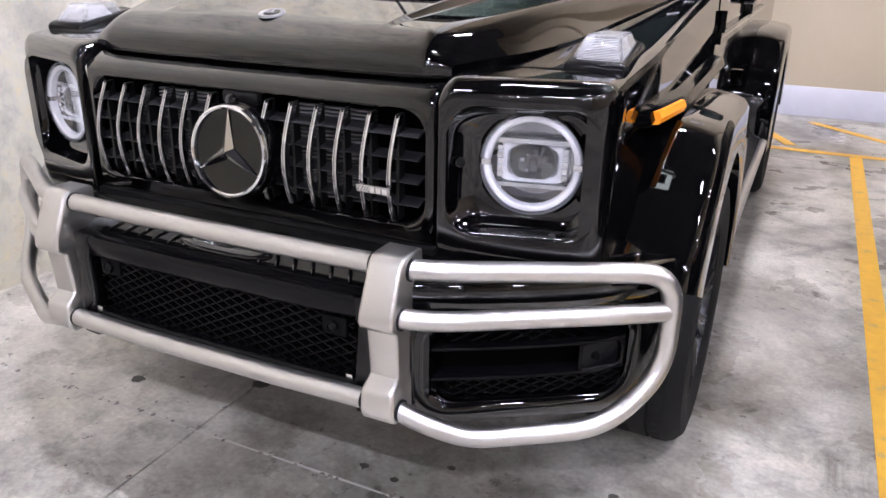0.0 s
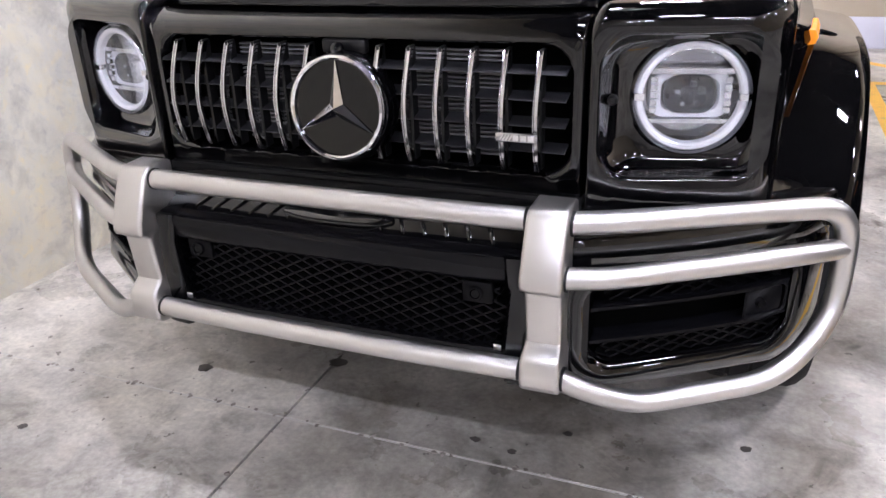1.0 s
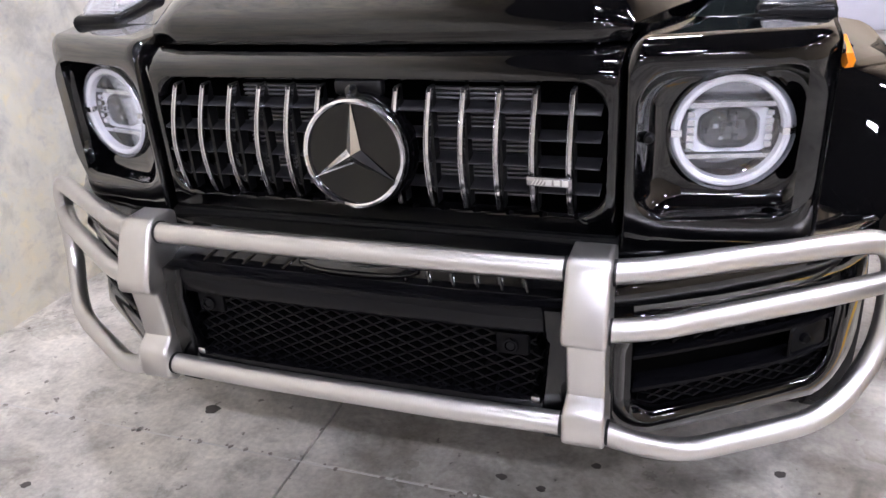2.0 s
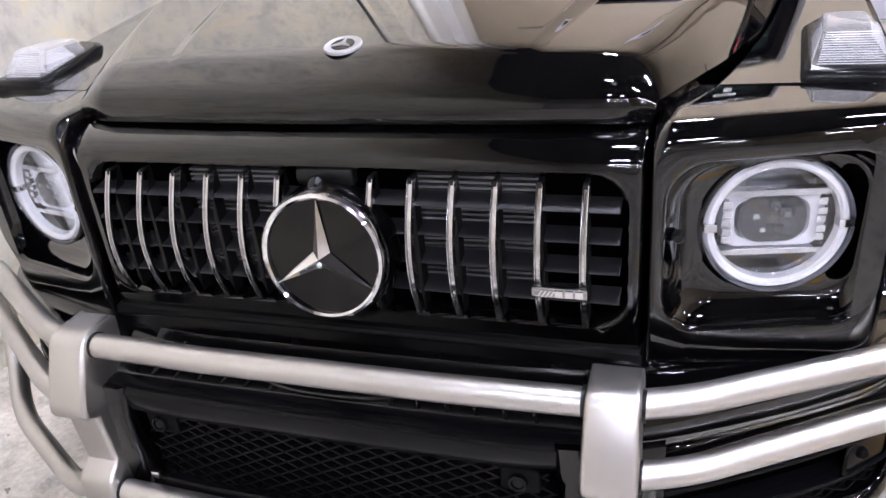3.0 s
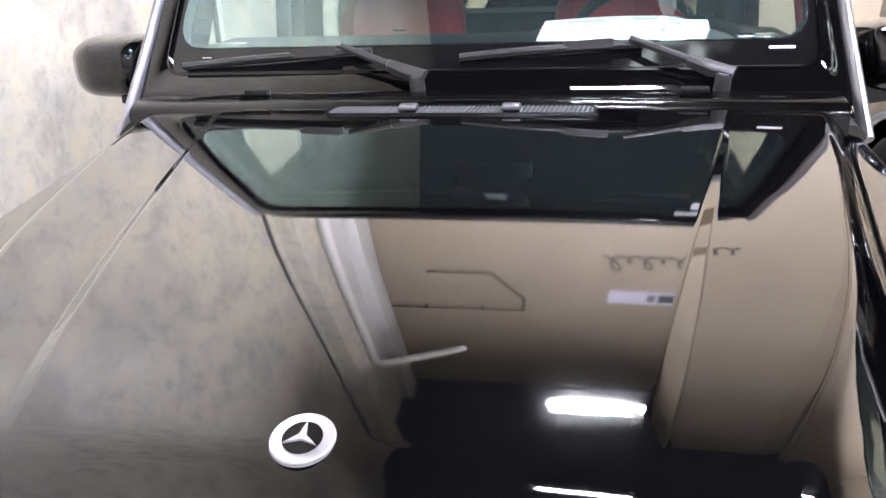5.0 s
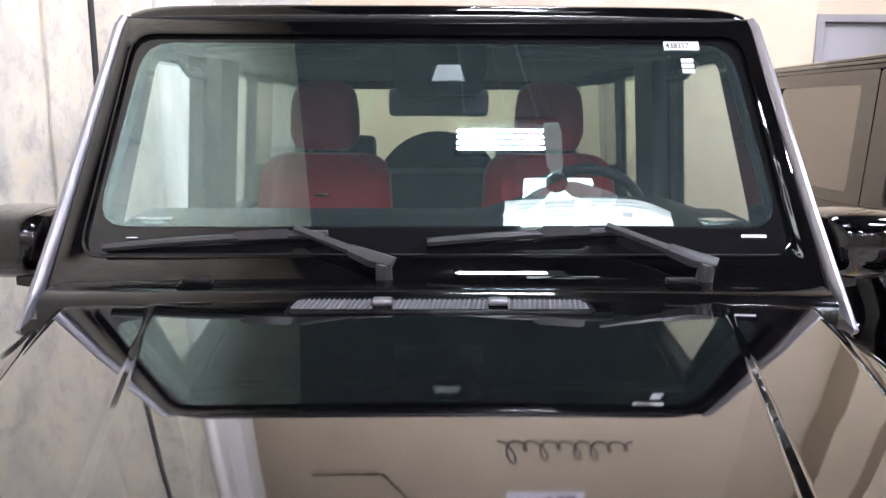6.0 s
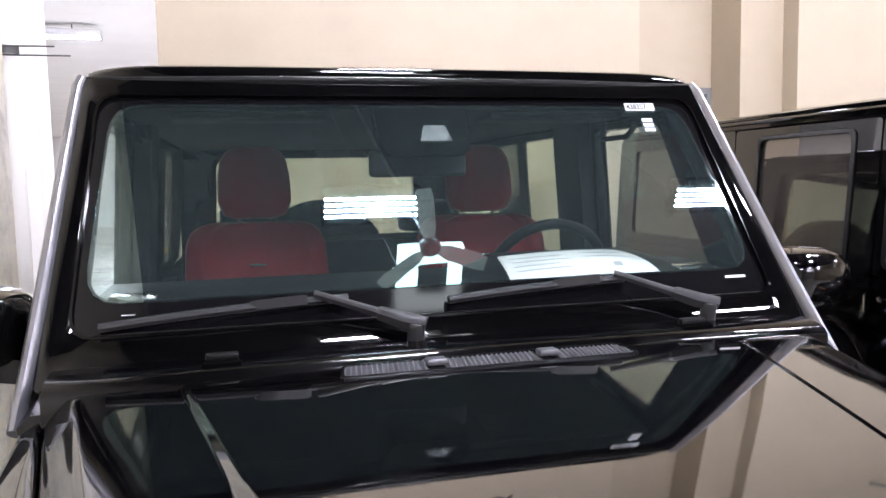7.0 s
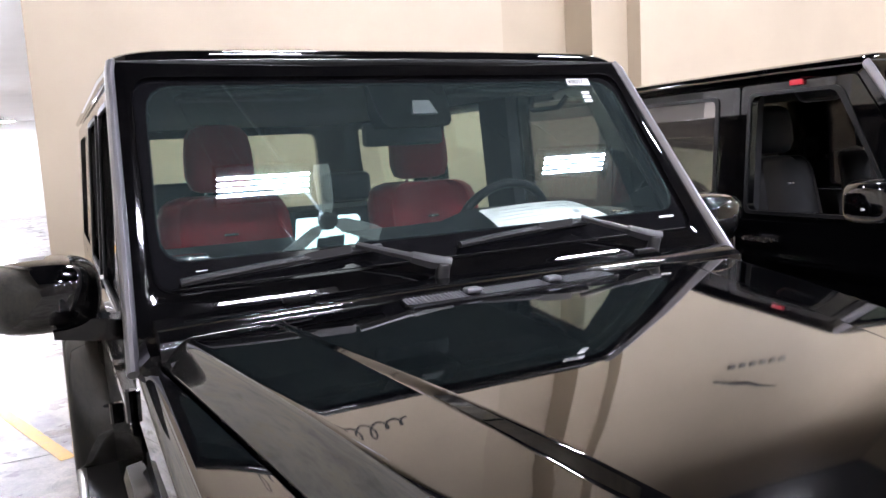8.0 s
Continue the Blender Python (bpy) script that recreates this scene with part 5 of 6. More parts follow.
def build_greenhouse(car):
    """Cowl, windscreen, roof, rear."""
    def S(x, z, d=0.0):
        return screen_point(x, z, d)
    outer = quad_round([(-0.838, 1.300), (0.838, 1.300), (0.800, 1.928), (-0.800, 1.928)], 0.02)
    glassline = quad_round([(-0.782, 1.388), (0.782, 1.388), (0.756, 1.884), (-0.756, 1.884)], 0.05)
    clear = quad_round([(-0.760, 1.452), (0.760, 1.452), (0.726, 1.862), (-0.726, 1.862)], 0.07)
    wf = part("windscreen_frame", ring_frame([[S(x, z, 0.0225 if z < 1.33 else 0.006) for x, z in outer], [S((x + u) / 2, (z + w) / 2, 0.025 if z < 1.33 else 0.0115) for (x, z), (u, w) in zip(outer, glassline)], [S(x, z, 0.010) for x, z in glassline], [S(x, z, -0.03) for x, z in glassline], [S(x, z, -0.05) for x, z in outer]]), PAINT, car, "gloss black windscreen frame")
    part("windscreen_seal", ring_frame([[S(x * 1.006, z + (0.005 if z > 1.6 else -0.005), 0.013) for x, z in glassline], [S(x, z, 0.013) for x, z in glassline], [S(x, z, 0.0) for x, z in glassline], [S(x * 1.006, z + (0.005 if z > 1.6 else -0.005), 0.0) for x, z in glassline]]), GLOSSBLACK, wf)
    part("glass_border", ring_frame([[S(x, z, 0.0015) for x, z in glassline], [S(x, z, 0.0015) for x, z in clear], [S(x, z, 0.0) for x, z in clear], [S(x, z, 0.0) for x, z in glassline]]), BORDER, wf, "black printed glass edge")
    inset = quad_round([(-0.764, 1.448), (0.764, 1.448), (0.730, 1.866), (-0.730, 1.866)], 0.07)
    pane = part("windscreen", loft([[S(x, z, 0.0055) for x, z in inset], [S(x, z, 0.003) for x, z in inset]]), WINDSCREEN, wf, "laminated windscreen with greenish tint")
    pane.visible_shadow = False
    # sticker, slip holder and printed mark
    def flat(name, x0, x1, z0, z1, material, d, label=""):
        return part(name, loft([[S(x, z, d) for x, z in ((x0, z0), (x1, z0), (x1, z1), (x0, z1))], [S(x, z, d + 0.001) for x, z in ((x0, z0), (x1, z0), (x1, z1), (x0, z1))]]), material, wf, label)
    st = flat("sticker", 0.562, 0.650, 1.852, 1.873, STICKER, 0.006, "white stock sticker with a printed number")
    digits = lettering("438357", 0.0195, 0.0004)
    for v in digits.vertices:
        v.co = S(0.5660 + v.co.x, 1.8555 + v.co.y, 0.0082)
    ink = new("sticker_number", digits)
    ink.parent = st
    digits.materials.append(BLACKINK)
    for k in range(3):
        flat("label", 0.600, 0.630, 1.795 + 0.013 * k, 1.804 + 0.013 * k, STICKER, 0.006)
    flat("glass_mark", 0.672, 0.728, 1.4265, 1.432, STICKER, 0.006)
    flat("glass_mark", -0.69, -0.665, 1.424, 1.4255, STICKER, 0.006)
    # cowl
    cow = part("cowl", loft([[Vector((x, y, z - 0.010 * (x / 0.84) ** 2)) for y, z in ((1.286, 1.330), (1.294, 1.3395), (1.305, 1.346), (1.318, 1.3505), (1.334, 1.354), (1.35, 1.356), (1.366, 1.3568), (1.384, 1.3563), (1.402, 1.3545), (1.42, 1.3515), (1.44, 1.3465), (1.44, 1.28), (1.286, 1.28))] for x in (-0.80, -0.6, -0.3, 0, 0.3, 0.6, 0.80)]), GLOSSBLACK, car, "gloss black scuttle panel", 60)
    for s in (-1, 1):
        part("pillar_foot", loft([[Vector((s * x, y, z)) for x, z in ((0.70, 1.26), (0.842, 1.26), (0.842, zt - 0.02), (0.82, zt), (0.70, zt + 0.01))] for y, zt in ((1.30, 1.292), (1.36, 1.305), (1.48, 1.36))]), PAINT, car)
        part("cowl_slot", box(s * 0.5 - 0.035, s * 0.5 + 0.035, 1.325, 1.350, 1.346, 1.354, 0.002), VOID, cow)
    # roof
    rings = []
    for y, dz, kx in ((1.835, -0.034, 0.985), (1.838, -0.014, 0.99), (1.85, -0.003, 0.995), (1.88, 0.002, 1.0), (2.6, 0.004, 1.0), (3.6, 0.0, 1.0), (4.5, -0.008, 1.0), (4.57, -0.03, 0.99), (4.58, -0.06, 0.98)):
        sec = []
        for k in range(31):
            u = math.sin(radians(-90 + 180 * k / 30))
            sec.append(Vector((u * 0.790 * kx, y, 1.972 + dz - 0.020 * abs(u) ** 16 - 0.004 * u * u)))
        sec += [Vector((0.78, y, 1.895)), Vector((-0.78, y, 1.895))]
        rings.append(sec)
    roof = part("roof", loft(rings), PAINT, car, "gloss black flat roof", 40)
    part("roof_header", sweep([(-0.795, 1.834, 1.926), (-0.4, 1.826, 1.932), (0, 1.824, 1.933), (0.4, 1.826, 1.932), (0.795, 1.834, 1.926)], 0.011, 10), PLASTIC, roof, "satin black header trim")
    part("headliner", box(-0.75, 0.75, 1.90, 4.5, 1.868, 1.89, 0.004), LINER, car)
    # tail
    tail = quad_round([(-0.80, 0.62), (0.80, 0.62), (0.785, 1.90), (-0.785, 1.90)], 0.03)
    win = quad_round([(-0.60, 1.33), (0.60, 1.33), (0.58, 1.82), (-0.58, 1.82)], 0.06)
    td = part("tail_door", ring_frame([[Vector((x, 4.58, z)) for x, z in tail], [Vector((x, 4.59, z)) for x, z in win], [Vector((x, 4.53, z)) for x, z in win], [Vector((x, 4.52, z)) for x, z in tail]]), PAINT, car, "gloss black tail door")
    pane = part("pane", plate(win, 4.55, 0.004), PRIVACY, td)
    pane.visible_shadow = False
    part("spare_wheel_cover", revolve([(0.001, 0.21), (0.36, 0.21), (0.395, 0.19), (0.40, 0.0), (0.001, 0.0)], (0.02, 4.60, 1.17), (0, 1, 0), 48), PAINT, td, "round spare wheel cover")
    part("rear_bumper", box(-0.90, 0.90, 4.50, 4.70, 0.45, 0.72, 0.03), PAINT, car)
    # plain black blocks fill the hollows, in place of the shade there
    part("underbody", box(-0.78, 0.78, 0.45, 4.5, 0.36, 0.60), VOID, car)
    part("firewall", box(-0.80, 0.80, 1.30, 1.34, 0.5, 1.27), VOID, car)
    part("engine_bay_shade", box(-0.48, 0.48, 0.2, 1.30, 0.6, 0.95), VOID, car)


def build_wipers(car):
    for px, hinge, x0, x1, z0, z1 in ((-0.118, -0.315, -0.728, -0.245, 1.400, 1.428), (0.562, 0.365, -0.028, 0.395, 1.412, 1.434)):
        pivot = Vector((px, 1.385, 1.372))
        arm = part("wiper_arm", revolve([(0.001, 0.024), (0.014, 0.023), (0.017, 0.018), (0.018, -0.02), (0.001, -0.02)], pivot, (0, -0.35, 1), 20), WIPERBLACK, car, "black wiper arm")
        p1 = pivot + Vector((0, 0, 0.020))
        p2 = screen_point(hinge, z1 + 0.004, 0.040)
        rings = [(p1 + Vector((0.02, -0.01, 0.0)), 0.017, 0.010), (p1 + (p2 - p1) * 0.12, 0.020, 0.013), (p1 + (p2 - p1) * 0.35, 0.016, 0.012), (p1 + (p2 - p1) * 0.38, 0.011, 0.008), (p2, 0.009, 0.006)]
        ring_pts = []
        d = (p2 - p1).normalized()
        side = d.cross(Vector((0, -0.8, 0.6))).normalized()
        up = side.cross(d).normalized()
        for c, w, h in rings:
            ring_pts.append([c + side * w * a + up * h * b for a, b in ((-1, -0.4), (-0.6, 0.8), (0, 1.0), (0.6, 0.8), (1, -0.4), (0, -0.8))])
        part("arm_lever", loft(ring_pts), WIPERBLACK, arm, "", 25)
        n = 10
        spine = [screen_point(x0 + (x1 - x0) * k / n, z0 + (z1 - z0) * k / n, 0.020 + 0.010 * math.sin(math.pi * k / n)) for k in range(n + 1)]
        blade = part("blade", sweep(spine, 0.008, 8, flat=(0.013, 0.009)), WIPERBLACK, arm, "black flat wiper blade")
        part("blade_rubber", sweep([p + Vector((0, 0.010, -0.010)) for p in spine], 0.003, 6), RUBBER, blade)
        mid = spine[7]
        part("blade_adapter", loft([[mid + Vector((a + o, -0.004, b + o * 0.06)) + Vector((0, -0.012, 0.006)) * h for a, b in ((-0.0, -0.010), (0.0, 0.010))] + [mid + Vector((a + o, 0.008, b + o * 0.06)) for a, b in ((0.0, 0.010), (0.0, -0.010))] for o, h in ((-0.055, 0.6), (-0.04, 1.0), (0.05, 1.0), (0.06, 0.6))]), WIPERBLACK, blade)


def build_seat(car, x, y, leather, trim, s=1.0):
    seat = part("seat", loft([[Vector((x + a * w, y - 0.02 + b + dy, z)) for a, b in ((-0.26, 0.03), (-0.25, -0.045), (-0.19, -0.075), (-0.15, -0.04), (0.15, -0.04), (0.19, -0.075), (0.25, -0.045), (0.26, 0.03), (0.2, 0.10), (-0.2, 0.10))]
                              for z, w, dy in ((0.75, 0.90, -0.10), (0.85, 1.0, -0.09), (1.05, 1.0, -0.05), (1.25, 0.97, -0.015), (1.38, 0.93, 0.01), (1.47, 0.91, 0.03), (1.515, 0.84, 0.045), (1.535, 0.74, 0.055), (1.545, 0.60, 0.06))]), leather, car, "leather bucket seat with side bolsters", 60)
    hd = []
    for z, w, dy, dp in ((1.560, 0.62, 0.0, 0.6), (1.572, 0.86, 0.0, 0.9), (1.62, 1.0, -0.005, 1.0), (1.70, 0.98, 0.0, 1.0), (1.76, 0.90, 0.008, 0.95), (1.79, 0.74, 0.014, 0.8), (1.805, 0.48, 0.02, 0.5)):
        hd.append([Vector((x + a * w, y + 0.035 + b * dp + dy, z)) for a, b in ((-0.125, 0.02), (-0.118, -0.035), (-0.07, -0.055), (0.07, -0.055), (0.118, -0.035), (0.125, 0.02), (0.08, 0.055), (-0.08, 0.055))])
    part("headrest", loft(hd), leather, seat, "padded headrest", 60)
    for sx in (-0.055, 0.055):
        part("headrest_post", sweep([(x + sx, y + 0.05, 1.50), (x + sx, y + 0.04, 1.60)], 0.007, 8), CHROME, seat)
    part("seat_cushion", loft([[Vector((x + a, yy, 0.62 + b * h)) for a, b in ((-0.26, 0.0), (-0.25, 0.16), (-0.19, 0.19), (-0.15, 0.15), (0.15, 0.15), (0.19, 0.19), (0.25, 0.16), (0.26, 0.0))] for yy, h in ((y - 0.55, 0.7), (y - 0.5, 1.0), (y - 0.1, 0.9), (y + 0.02, 0.7))]), leather, seat, "", 60)
    part("seat_tag", box(x - 0.026, x + 0.026, y - 0.085, y - 0.073, 1.404, 1.413, 0.002), CHROME, seat, "small metal seat tag")
    return seat


def build_cabin(car, leather, dash_items=True):
    part("cabin_floor", box(-0.78, 0.78, 1.34, 4.5, 0.58, 0.62), CABIN, car)
    rings = []
    for x in (-0.765, -0.6, -0.3, 0.0, 0.12, 0.22, 0.60, 0.70, 0.765):
        hump = 0.035 * smoothstep(0.1, 0.24, x) * (1 - smoothstep(0.58, 0.72, x))
        rings.append([Vector((x, y, z)) for y, z in ((1.46, 1.395), (1.56, 1.425), (1.70, 1.440 + hump * 0.5), (1.86, 1.445 + hump), (1.93, 1.43 + hump * 0.8), (1.97, 1.38), (1.93, 1.10), (1.80, 0.90), (1.46, 0.90))])
    dash = part("dashboard", loft(rings), LEATHER_BLACK, car, "black leather dashboard", 50)
    # wheel
    c, ax = Vector((0.405, 1.965, 1.385)), Vector((0, 1, 0.42)).normalized()
    q = ax.to_track_quat("Z", "Y")
    rim_pts = [c + q @ Vector((0.178 * math.cos(a), 0.178 * math.sin(a), 0)) for a in [2 * math.pi * k / 48 for k in range(49)]]
    wheel = part("steering_wheel", sweep(rim_pts, 0.0155, 12), LEATHER_BLACK, car, "black leather steering wheel")
    part("wheel_boss", revolve([(0.001, 0.02), (0.055, 0.018), (0.07, 0.0), (0.06, -0.04), (0.001, -0.10)], c, ax, 28), CABIN, wheel)
    for a in (0, 180, 270):
        part("wheel_spoke", sweep([c, c + q @ Vector((0.17 * math.cos(radians(a)), 0.17 * math.sin(radians(a)), 0))], 0.01, 8, flat=(0.02, 0.008)), CABIN, wheel)
    build_seat(car, -0.405, 2.58, leather, CABIN)
    build_seat(car, 0.405, 2.58, leather, CABIN)
    # rear bench
    bench = part("rear_bench", loft([[Vector((x, y, z)) for y, z in ((3.40, 0.75), (3.46, 1.32), (3.50, 1.40), (3.60, 1.42), (3.64, 1.36), (3.60, 0.75))] for x in (-0.66, -0.64, 0.64, 0.66)]), LEATHER_BLACK, car, "black leather rear bench", 50)
    for x in (-0.42, 0.42):
        part("headrest", box(x - 0.13, x + 0.13, 3.52, 3.61, 1.43, 1.58, 0.03, 3), LEATHER_BLACK, bench)
    # mirror block and visors
    block = part("camera_housing", loft([[Vector((x, y, z)) for x, y, z in ((-w, 1.80 - (1.88 - zt) * 0.68 + 0.014, zt), (w, 1.80 - (1.88 - zt) * 0.68 + 0.014, zt), (w, 1.83, zt), (-w, 1.83, zt))] for zt, w in ((1.885, 0.122), (1.86, 0.122), (1.80, 0.118), (1.755, 0.108), (1.740, 0.092))]), VOID, car, "black camera housing behind the windscreen")
    part("housing_window", loft([[screen_point(x, z, -0.006) for x, z in ((-0.018, 1.778), (0.064, 1.778), (0.05, 1.818), (-0.004, 1.818))], [screen_point(x, z, -0.002) for x, z in ((-0.018, 1.778), (0.064, 1.778), (0.05, 1.818), (-0.004, 1.818))]]), FINS, block)
    part("rear_mirror", box(-0.13, 0.13, 1.83, 1.86, 1.69, 1.76, 0.012, 3), CABIN, car)
    for x in (-0.42, 0.42):
        part("sun_visor", box(x - 0.2, x + 0.2, 1.90, 2.07, 1.845, 1.865, 0.008), LINER, car)
    part("console", box(-0.12, 0.12, 1.9, 2.7, 0.6, 1.02, 0.03), CABIN, car)
    for s in (-1, 1):
        part("pillar_inner", sweep([(s * 0.795, 1.53, 1.40), (s * 0.762, 1.88, 1.88)], 0.022, 8), CABIN, car)
        part("air_vent", box(s * 0.68 - 0.055, s * 0.68 + 0.045, 1.60, 1.66, 1.425, 1.450, 0.008), CHROME, dash)
        part("grab_handle", sweep(fillet([(s * 0.72, 2.0, 1.84), (s * 0.70, 2.02, 1.80), (s * 0.70, 2.2, 1.80), (s * 0.72, 2.22, 1.84)], 0.02, 4), 0.009, 8), CABIN, car)


def build_car(name, label, place, leather, bull_bar=True):
    car = holder(name, label, "car", place, "parked cars")
    build_hood(car)
    build_fenders(car)
    build_grille(car)
    build_bumper(car)
    if bull_bar:
        build_bull_bar(car)
    build_wheels(car)
    build_flanks(car, bull_bar)
    build_greenhouse(car)
    build_wipers(car)
    build_cabin(car, leather)
    return car


INDICATOR = glass("ribbed_clear_lens", (0.90, 0.90, 0.92), veil=0.22, veil_colour=(0.75, 0.75, 0.78))
BORDER = shader("printed_glass_border", (0.005, 0.005, 0.006), 0.06)
build_car("off_road_car", "black boxy off-road car with silver bull bar, red seats", (0, 0, 0), LEATHER_RED)
build_car("off_road_car", "black boxy off-road car with dark seats, parked alongside", (2.76, -0.12, 0), LEATHER_BLACK, False)


# ---------------------------------------------------------------- loose and fixed small things
def build_papers():
    def surf(u, v, d=0.0):
        x = 0.142 + 0.390 * u + v * (0.022 + 0.022 * u)
        y = 1.510 + 0.185 * v
        z = 1.432 + 0.068 * v - 0.016 * v * v + 0.008 * math.sin(math.pi * u) - 0.028 * max(0.0, u - 0.72) ** 2 * 12 * v
        return Vector((x, y - 0.4 * d, z + 0.9 * d))
    def sheet(u0, u1, v0, v1, d, th):
        nu, nv = 14, 6
        bm = bmesh.new()
        rows = [[[bm.verts.new(surf(u0 + (u1 - u0) * i / nu, v0 + (v1 - v0) * j / nv, d + k)) for i in range(nu + 1)] for j in range(nv + 1)] for k in (0, th)]
        for k in (0, 1):
            for j in range(nv):
                for i in range(nu):
                    a = rows[k]
                    bm.faces.new((a[j][i], a[j][i + 1], a[j + 1][i + 1], a[j + 1][i]))
        return bm
    paper = thing("paper", sheet(0, 1, 0, 1, 0.0, 0.0012), PAPER, "white printed window sheet lying on the dashboard", "paper")
    for u0, u1, v0, v1 in ((0.06, 0.40, 0.80, 0.82), (0.06, 0.44, 0.66, 0.68), (0.06, 0.36, 0.52, 0.54), (0.06, 0.42, 0.38, 0.40), (0.52, 0.80, 0.84, 0.86), (0.52, 0.86, 0.70, 0.72), (0.70, 0.76, 0.36, 0.50), (0.40, 0.86, 0.10, 0.13)):
        part("print_line", sheet(u0, u1, v0, v1, 0.002, 0.0004), INK, paper)


def build_services():
    # black standpipe with brass tee and red handwheel
    pipe = holder("standpipe", "black steel standpipe with brass tee and red valve wheel", "pipe", (-1.53, 3.36, 0))
    part("riser", sweep([(0, 0, 0), (0, 0, CEIL)], 0.0135, 16), PIPEBLACK, pipe)
    part("tee", revolve([(0.023, -0.05), (0.028, -0.047), (0.028, -0.03), (0.024, -0.026), (0.024, 0.026), (0.028, 0.03), (0.028, 0.047), (0.023, 0.05)], (0, 0, 1.59), (0, 0, 1), 20, closed=False), BRASS, pipe, "brass tee")
    part("valve_stem", sweep([(0.02, -0.02, 1.59), (0.07, -0.04, 1.59)], 0.009, 10), BRASS, pipe)
    c, ax = Vector((0.075, -0.042, 1.59)), Vector((0.9, -0.4, 0)).normalized()
    q = ax.to_track_quat("Z", "Y")
    part("handwheel", sweep([c + q @ Vector((0.026 * math.cos(a), 0.026 * math.sin(a), 0)) for a in [2 * math.pi * k / 24 for k in range(25)]], 0.007, 8), REDPAINT, pipe, "red handwheel")
    for k in range(2):
        t = q @ Vector((math.cos(k * math.pi / 2), math.sin(k * math.pi / 2), 0)) * 0.025
        part("wheel_spoke", sweep([c - t, c + t], 0.004, 6), REDPAINT, pipe)
    part("pipe_clip", box(-0.235, 0.02, -0.010, 0.010, 0.90, 0.92, 0.003), PIPEBLACK, pipe)
    # white drain pipe with clamp rods and a bend under the ceiling
    drain = holder("drain_pipe", "white plastic drain pipe with metal clamp rods", "pipe", (-1.66, 4.62, 0))
    part("riser", sweep(fillet([(0, 0, 0), (0, 0, 6.75), (0.9, 0.55, 6.79)], 0.22, 8), 0.060, 20), PIPEWHITE, drain)
    part("socket", revolve([(0.061, -0.06), (0.071, -0.055), (0.071, 0.055), (0.061, 0.06)], (0, 0, 3.4), (0, 0, 1), 24, closed=True), PIPEWHITE, drain)
    part("clamp", revolve([(0.061, -0.022), (0.067, -0.022), (0.067, 0.022), (0.061, 0.022)], (0, 0, 2.43), (0, 0, 1), 24, closed=True), FINS, drain)
    for dz, dy, x0, x1 in ((0.015, -0.072, -0.10, 0.26), (-0.035, -0.080, -0.06, 0.34)):
        part("clamp_rod", sweep([(x0, dy, 2.43 + dz), (x1, dy, 2.43 + dz)], 0.0045, 8), FINS, drain)
    # sprinkler pipe high on the rear wall
    sp = thing("sprinkler_pipe", sweep(fillet([(-1.9, BACK_Y - 0.12, 6.78), (-0.18, BACK_Y - 0.12, 6.78), (-0.18, BACK_Y - 0.12, 6.40), (-0.55, BACK_Y - 0.12, 5.72), (-1.3, BACK_Y - 0.12, 5.72)], 0.04, 5), 0.016, 12), PIPEBLACK, "black sprinkler pipe high on the rear wall", "pipe")
    for x in (-1.4, -0.7):
        part("pipe_bracket", box(x - 0.012, x + 0.012, BACK_Y - 0.145, BACK_Y, 6.79, 6.805), PIPEBLACK, sp)
    # ceiling fan with three white blades, beside a white square diffuser
    fan = holder("ceiling_fan", "white three-blade ceiling fan hanging from a rod", "ceiling fan", (0.88, -0.14, 4.92))
    part("rod", sweep([(0, 0, 0.06), (0, 0, CEIL - 4.92)], 0.014, 10), FINS, fan)
    part("motor", revolve([(0.001, 0.08), (0.05, 0.075), (0.075, 0.045), (0.08, 0.0), (0.06, -0.035), (0.001, -0.045)], (0, 0, 0), (0, 0, 1), 28), FINS, fan, "grey motor housing")
    for k in range(3):
        a = radians(100 + 120 * k)
        t, n = Vector((math.cos(a), math.sin(a), 0)), Vector((-math.sin(a), math.cos(a), 0))
        part("blade", loft([[t * r + n * w * sgn + Vector((0, 0, 0.012 * sgn + dz)) for sgn, dz in ((-1, 0), (1, 0), (1, 0.006), (-1, 0.006))] for r, w in ((0.07, 0.03), (0.14, 0.055), (0.40, 0.065), (0.47, 0.05))]), HOUSING, fan, "white fan blade")
    vent = holder("ceiling_diffuser", "white square ceiling diffuser with added glow and round dark opening", "air vent", (0.90, -0.42, 4.95))
    outer = rrect(-0.25, 0.25, -0.28, 0.28, 0.02, 6)
    hole = circle_like(outer, 0.03, 0.0, 0.17)
    # emission is added to the diffuser here, standing in for its brightness
    part("face", loft([[Vector((x, y, 0)) for x, y in outer], [Vector((x, y, -0.004)) for x, y in hole], [Vector((x, y, 0.05)) for x, y in hole], [Vector((x, y, 0.05)) for x, y in outer], [Vector((x, y, 0)) for x, y in outer]], caps=False), GLOWFACE, vent)
    part("core", revolve([(0.001, 0.02), (0.172, 0.02), (0.172, 0.04), (0.001, 0.04)], (0.03, 0, 0), (0, 0, 1), 32), PIPEBLACK, vent)
    for x in (-0.21, 0.21):
        part("hanger", sweep([(x, 0, 0.05), (x, 0, CEIL - 4.95)], 0.006, 6), PIPEBLACK, vent)


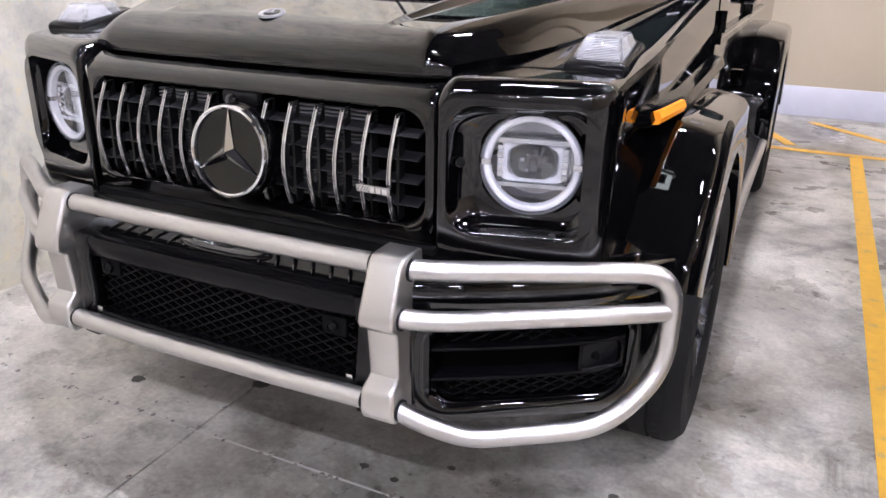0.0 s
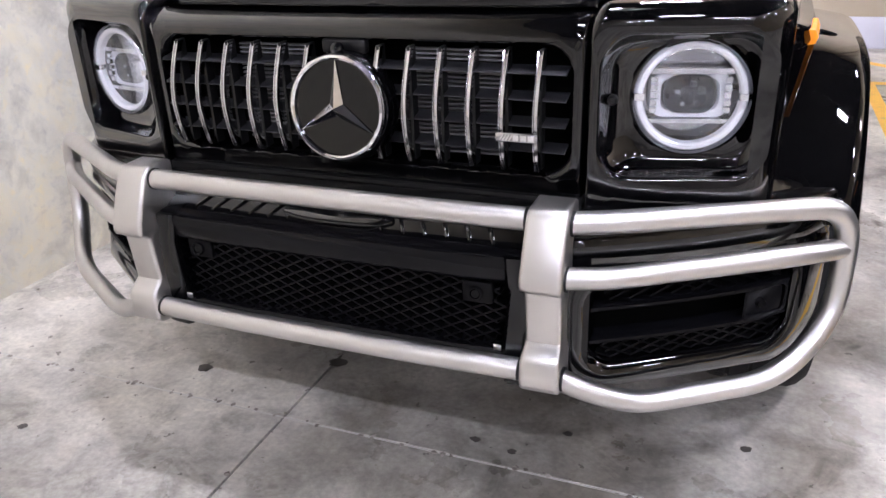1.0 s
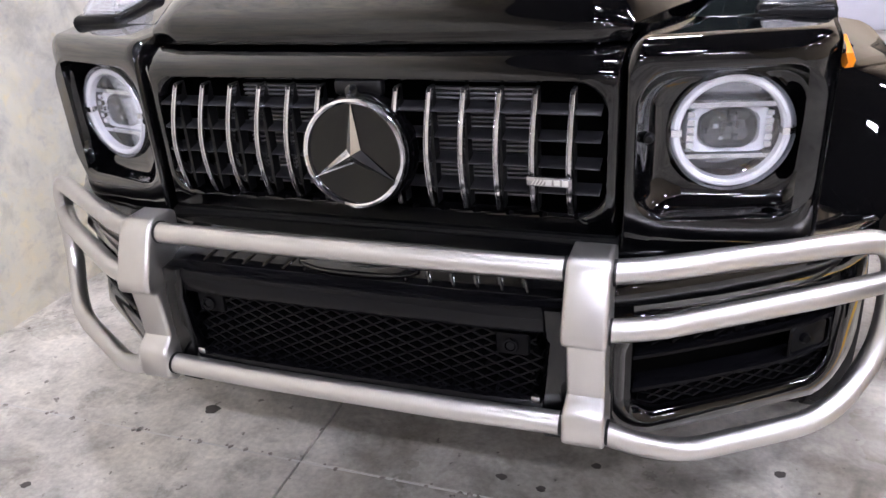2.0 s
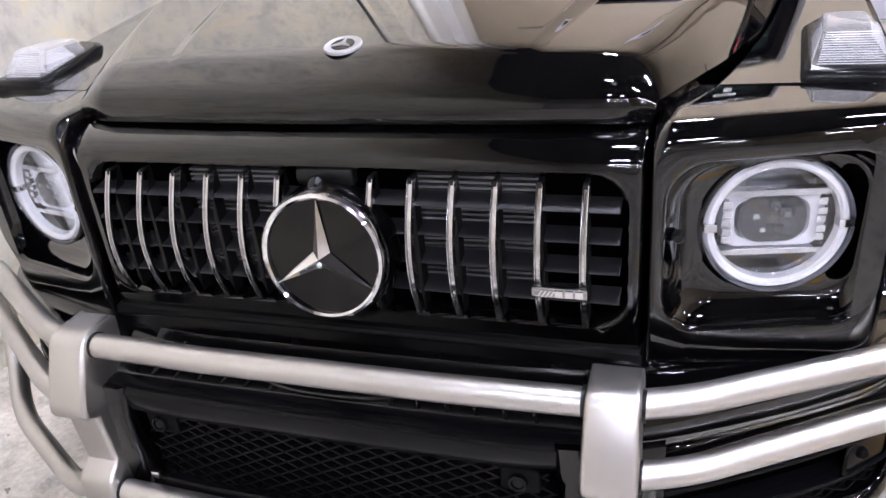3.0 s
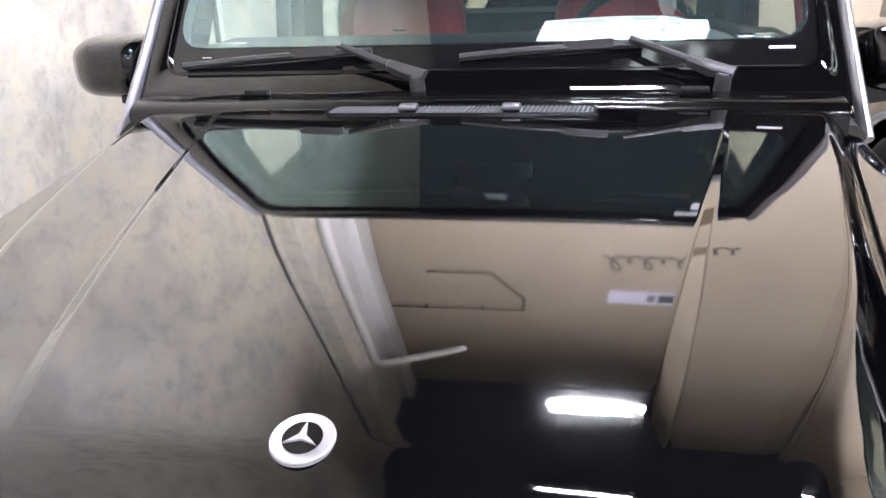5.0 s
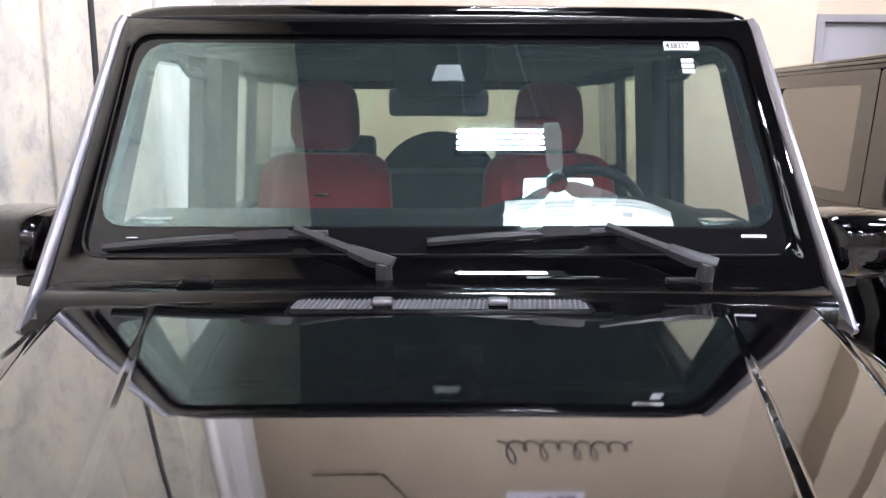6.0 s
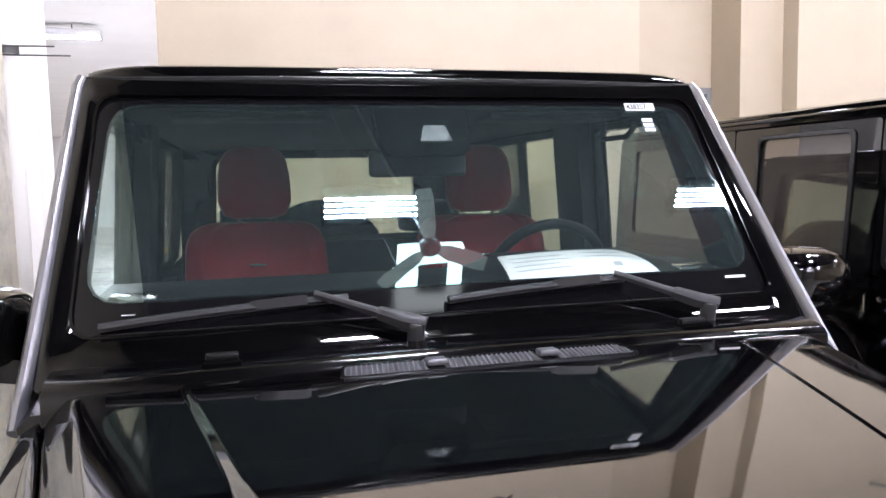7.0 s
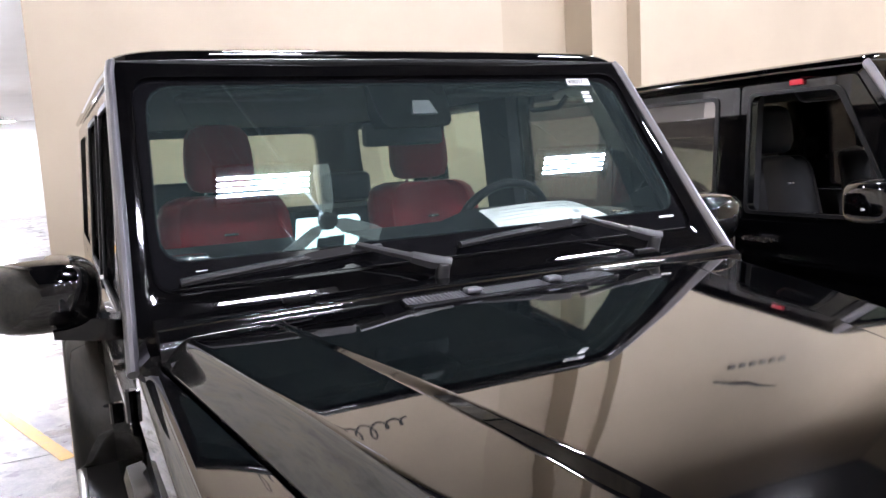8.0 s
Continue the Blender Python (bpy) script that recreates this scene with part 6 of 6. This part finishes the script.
def build_signs():
    # flourished black wall lettering kept as a plain looping stroke, with a pale crest panel
    def scribble(x0, width, z, h, y, tall, label):
        pts, n = [], len(tall)
        for k in range(n * 18 + 1):
            t = k / 18
            q = min(n - 1, int(t))
            a = 2 * math.pi * t
            lift = h * tall[q] * (1 - math.cos(a)) / 2
            pts.append((x0 + width * t / n + 0.30 * h * math.sin(a) * tall[q] ** 0.5 + 0.28 * lift, y, z - h * 0.5 + lift))
        return thing("wall_sign", sweep(pts, 0.012, 6), SIGNBLACK, label, "wall sign", "wall signs")
    scribble(0.66, 1.42, 5.34, 0.19, BACK_Y - 0.02, (1.9, 0.8, 1.6, 0.7, 1.5, 1.5, 0.8, 0.7), "black looping script sign on the cream wall")
    # leaping silhouette kept as a plain tapering stroke over a row of dashes
    leap = fillet([(6.1, 5.82, 5.18), (6.42, 5.82, 5.30), (6.75, 5.82, 5.36), (7.05, 5.82, 5.52), (7.42, 5.82, 5.62)], 0.08, 4)
    sign = thing("wall_sign", sweep(leap, [0.012 + 0.03 * math.sin(math.pi * min(1, (k + 1) / len(leap))) for k in range(len(leap))], 8), SIGNBLACK, "dark tapering emblem over a row of short bars", "wall sign", "wall signs")
    for k in range(6):
        part("sign_bar", box(6.3 + 0.19 * k, 6.42 + 0.19 * k, 5.825, 5.848, 4.86, 4.95, 0.004), SIGNBLACK, sign)
    crest = thing("wall_crest", box(0.80, 1.66, BACK_Y - 0.03, BACK_Y, 6.15, 6.50, 0.01), SIGNWHITE, "pale crest panel above the script sign", "wall sign", "wall signs")
    part("crest_mark", box(1.36, 1.58, BACK_Y - 0.04, BACK_Y - 0.03, 6.22, 6.43, 0.004), SIGNBLACK, crest)
    part("crest_mark", box(1.24, 1.33, BACK_Y - 0.04, BACK_Y - 0.03, 6.24, 6.41, 0.004), FINS, crest)


thing("hanging_tag", box(1.944, 1.957, 1.99, 2.055, 1.866, 1.889, 0.002), REDPAINT, "small red tag clipped to the window frame of a parked car", "tag")
build_papers()
build_services()
build_signs()
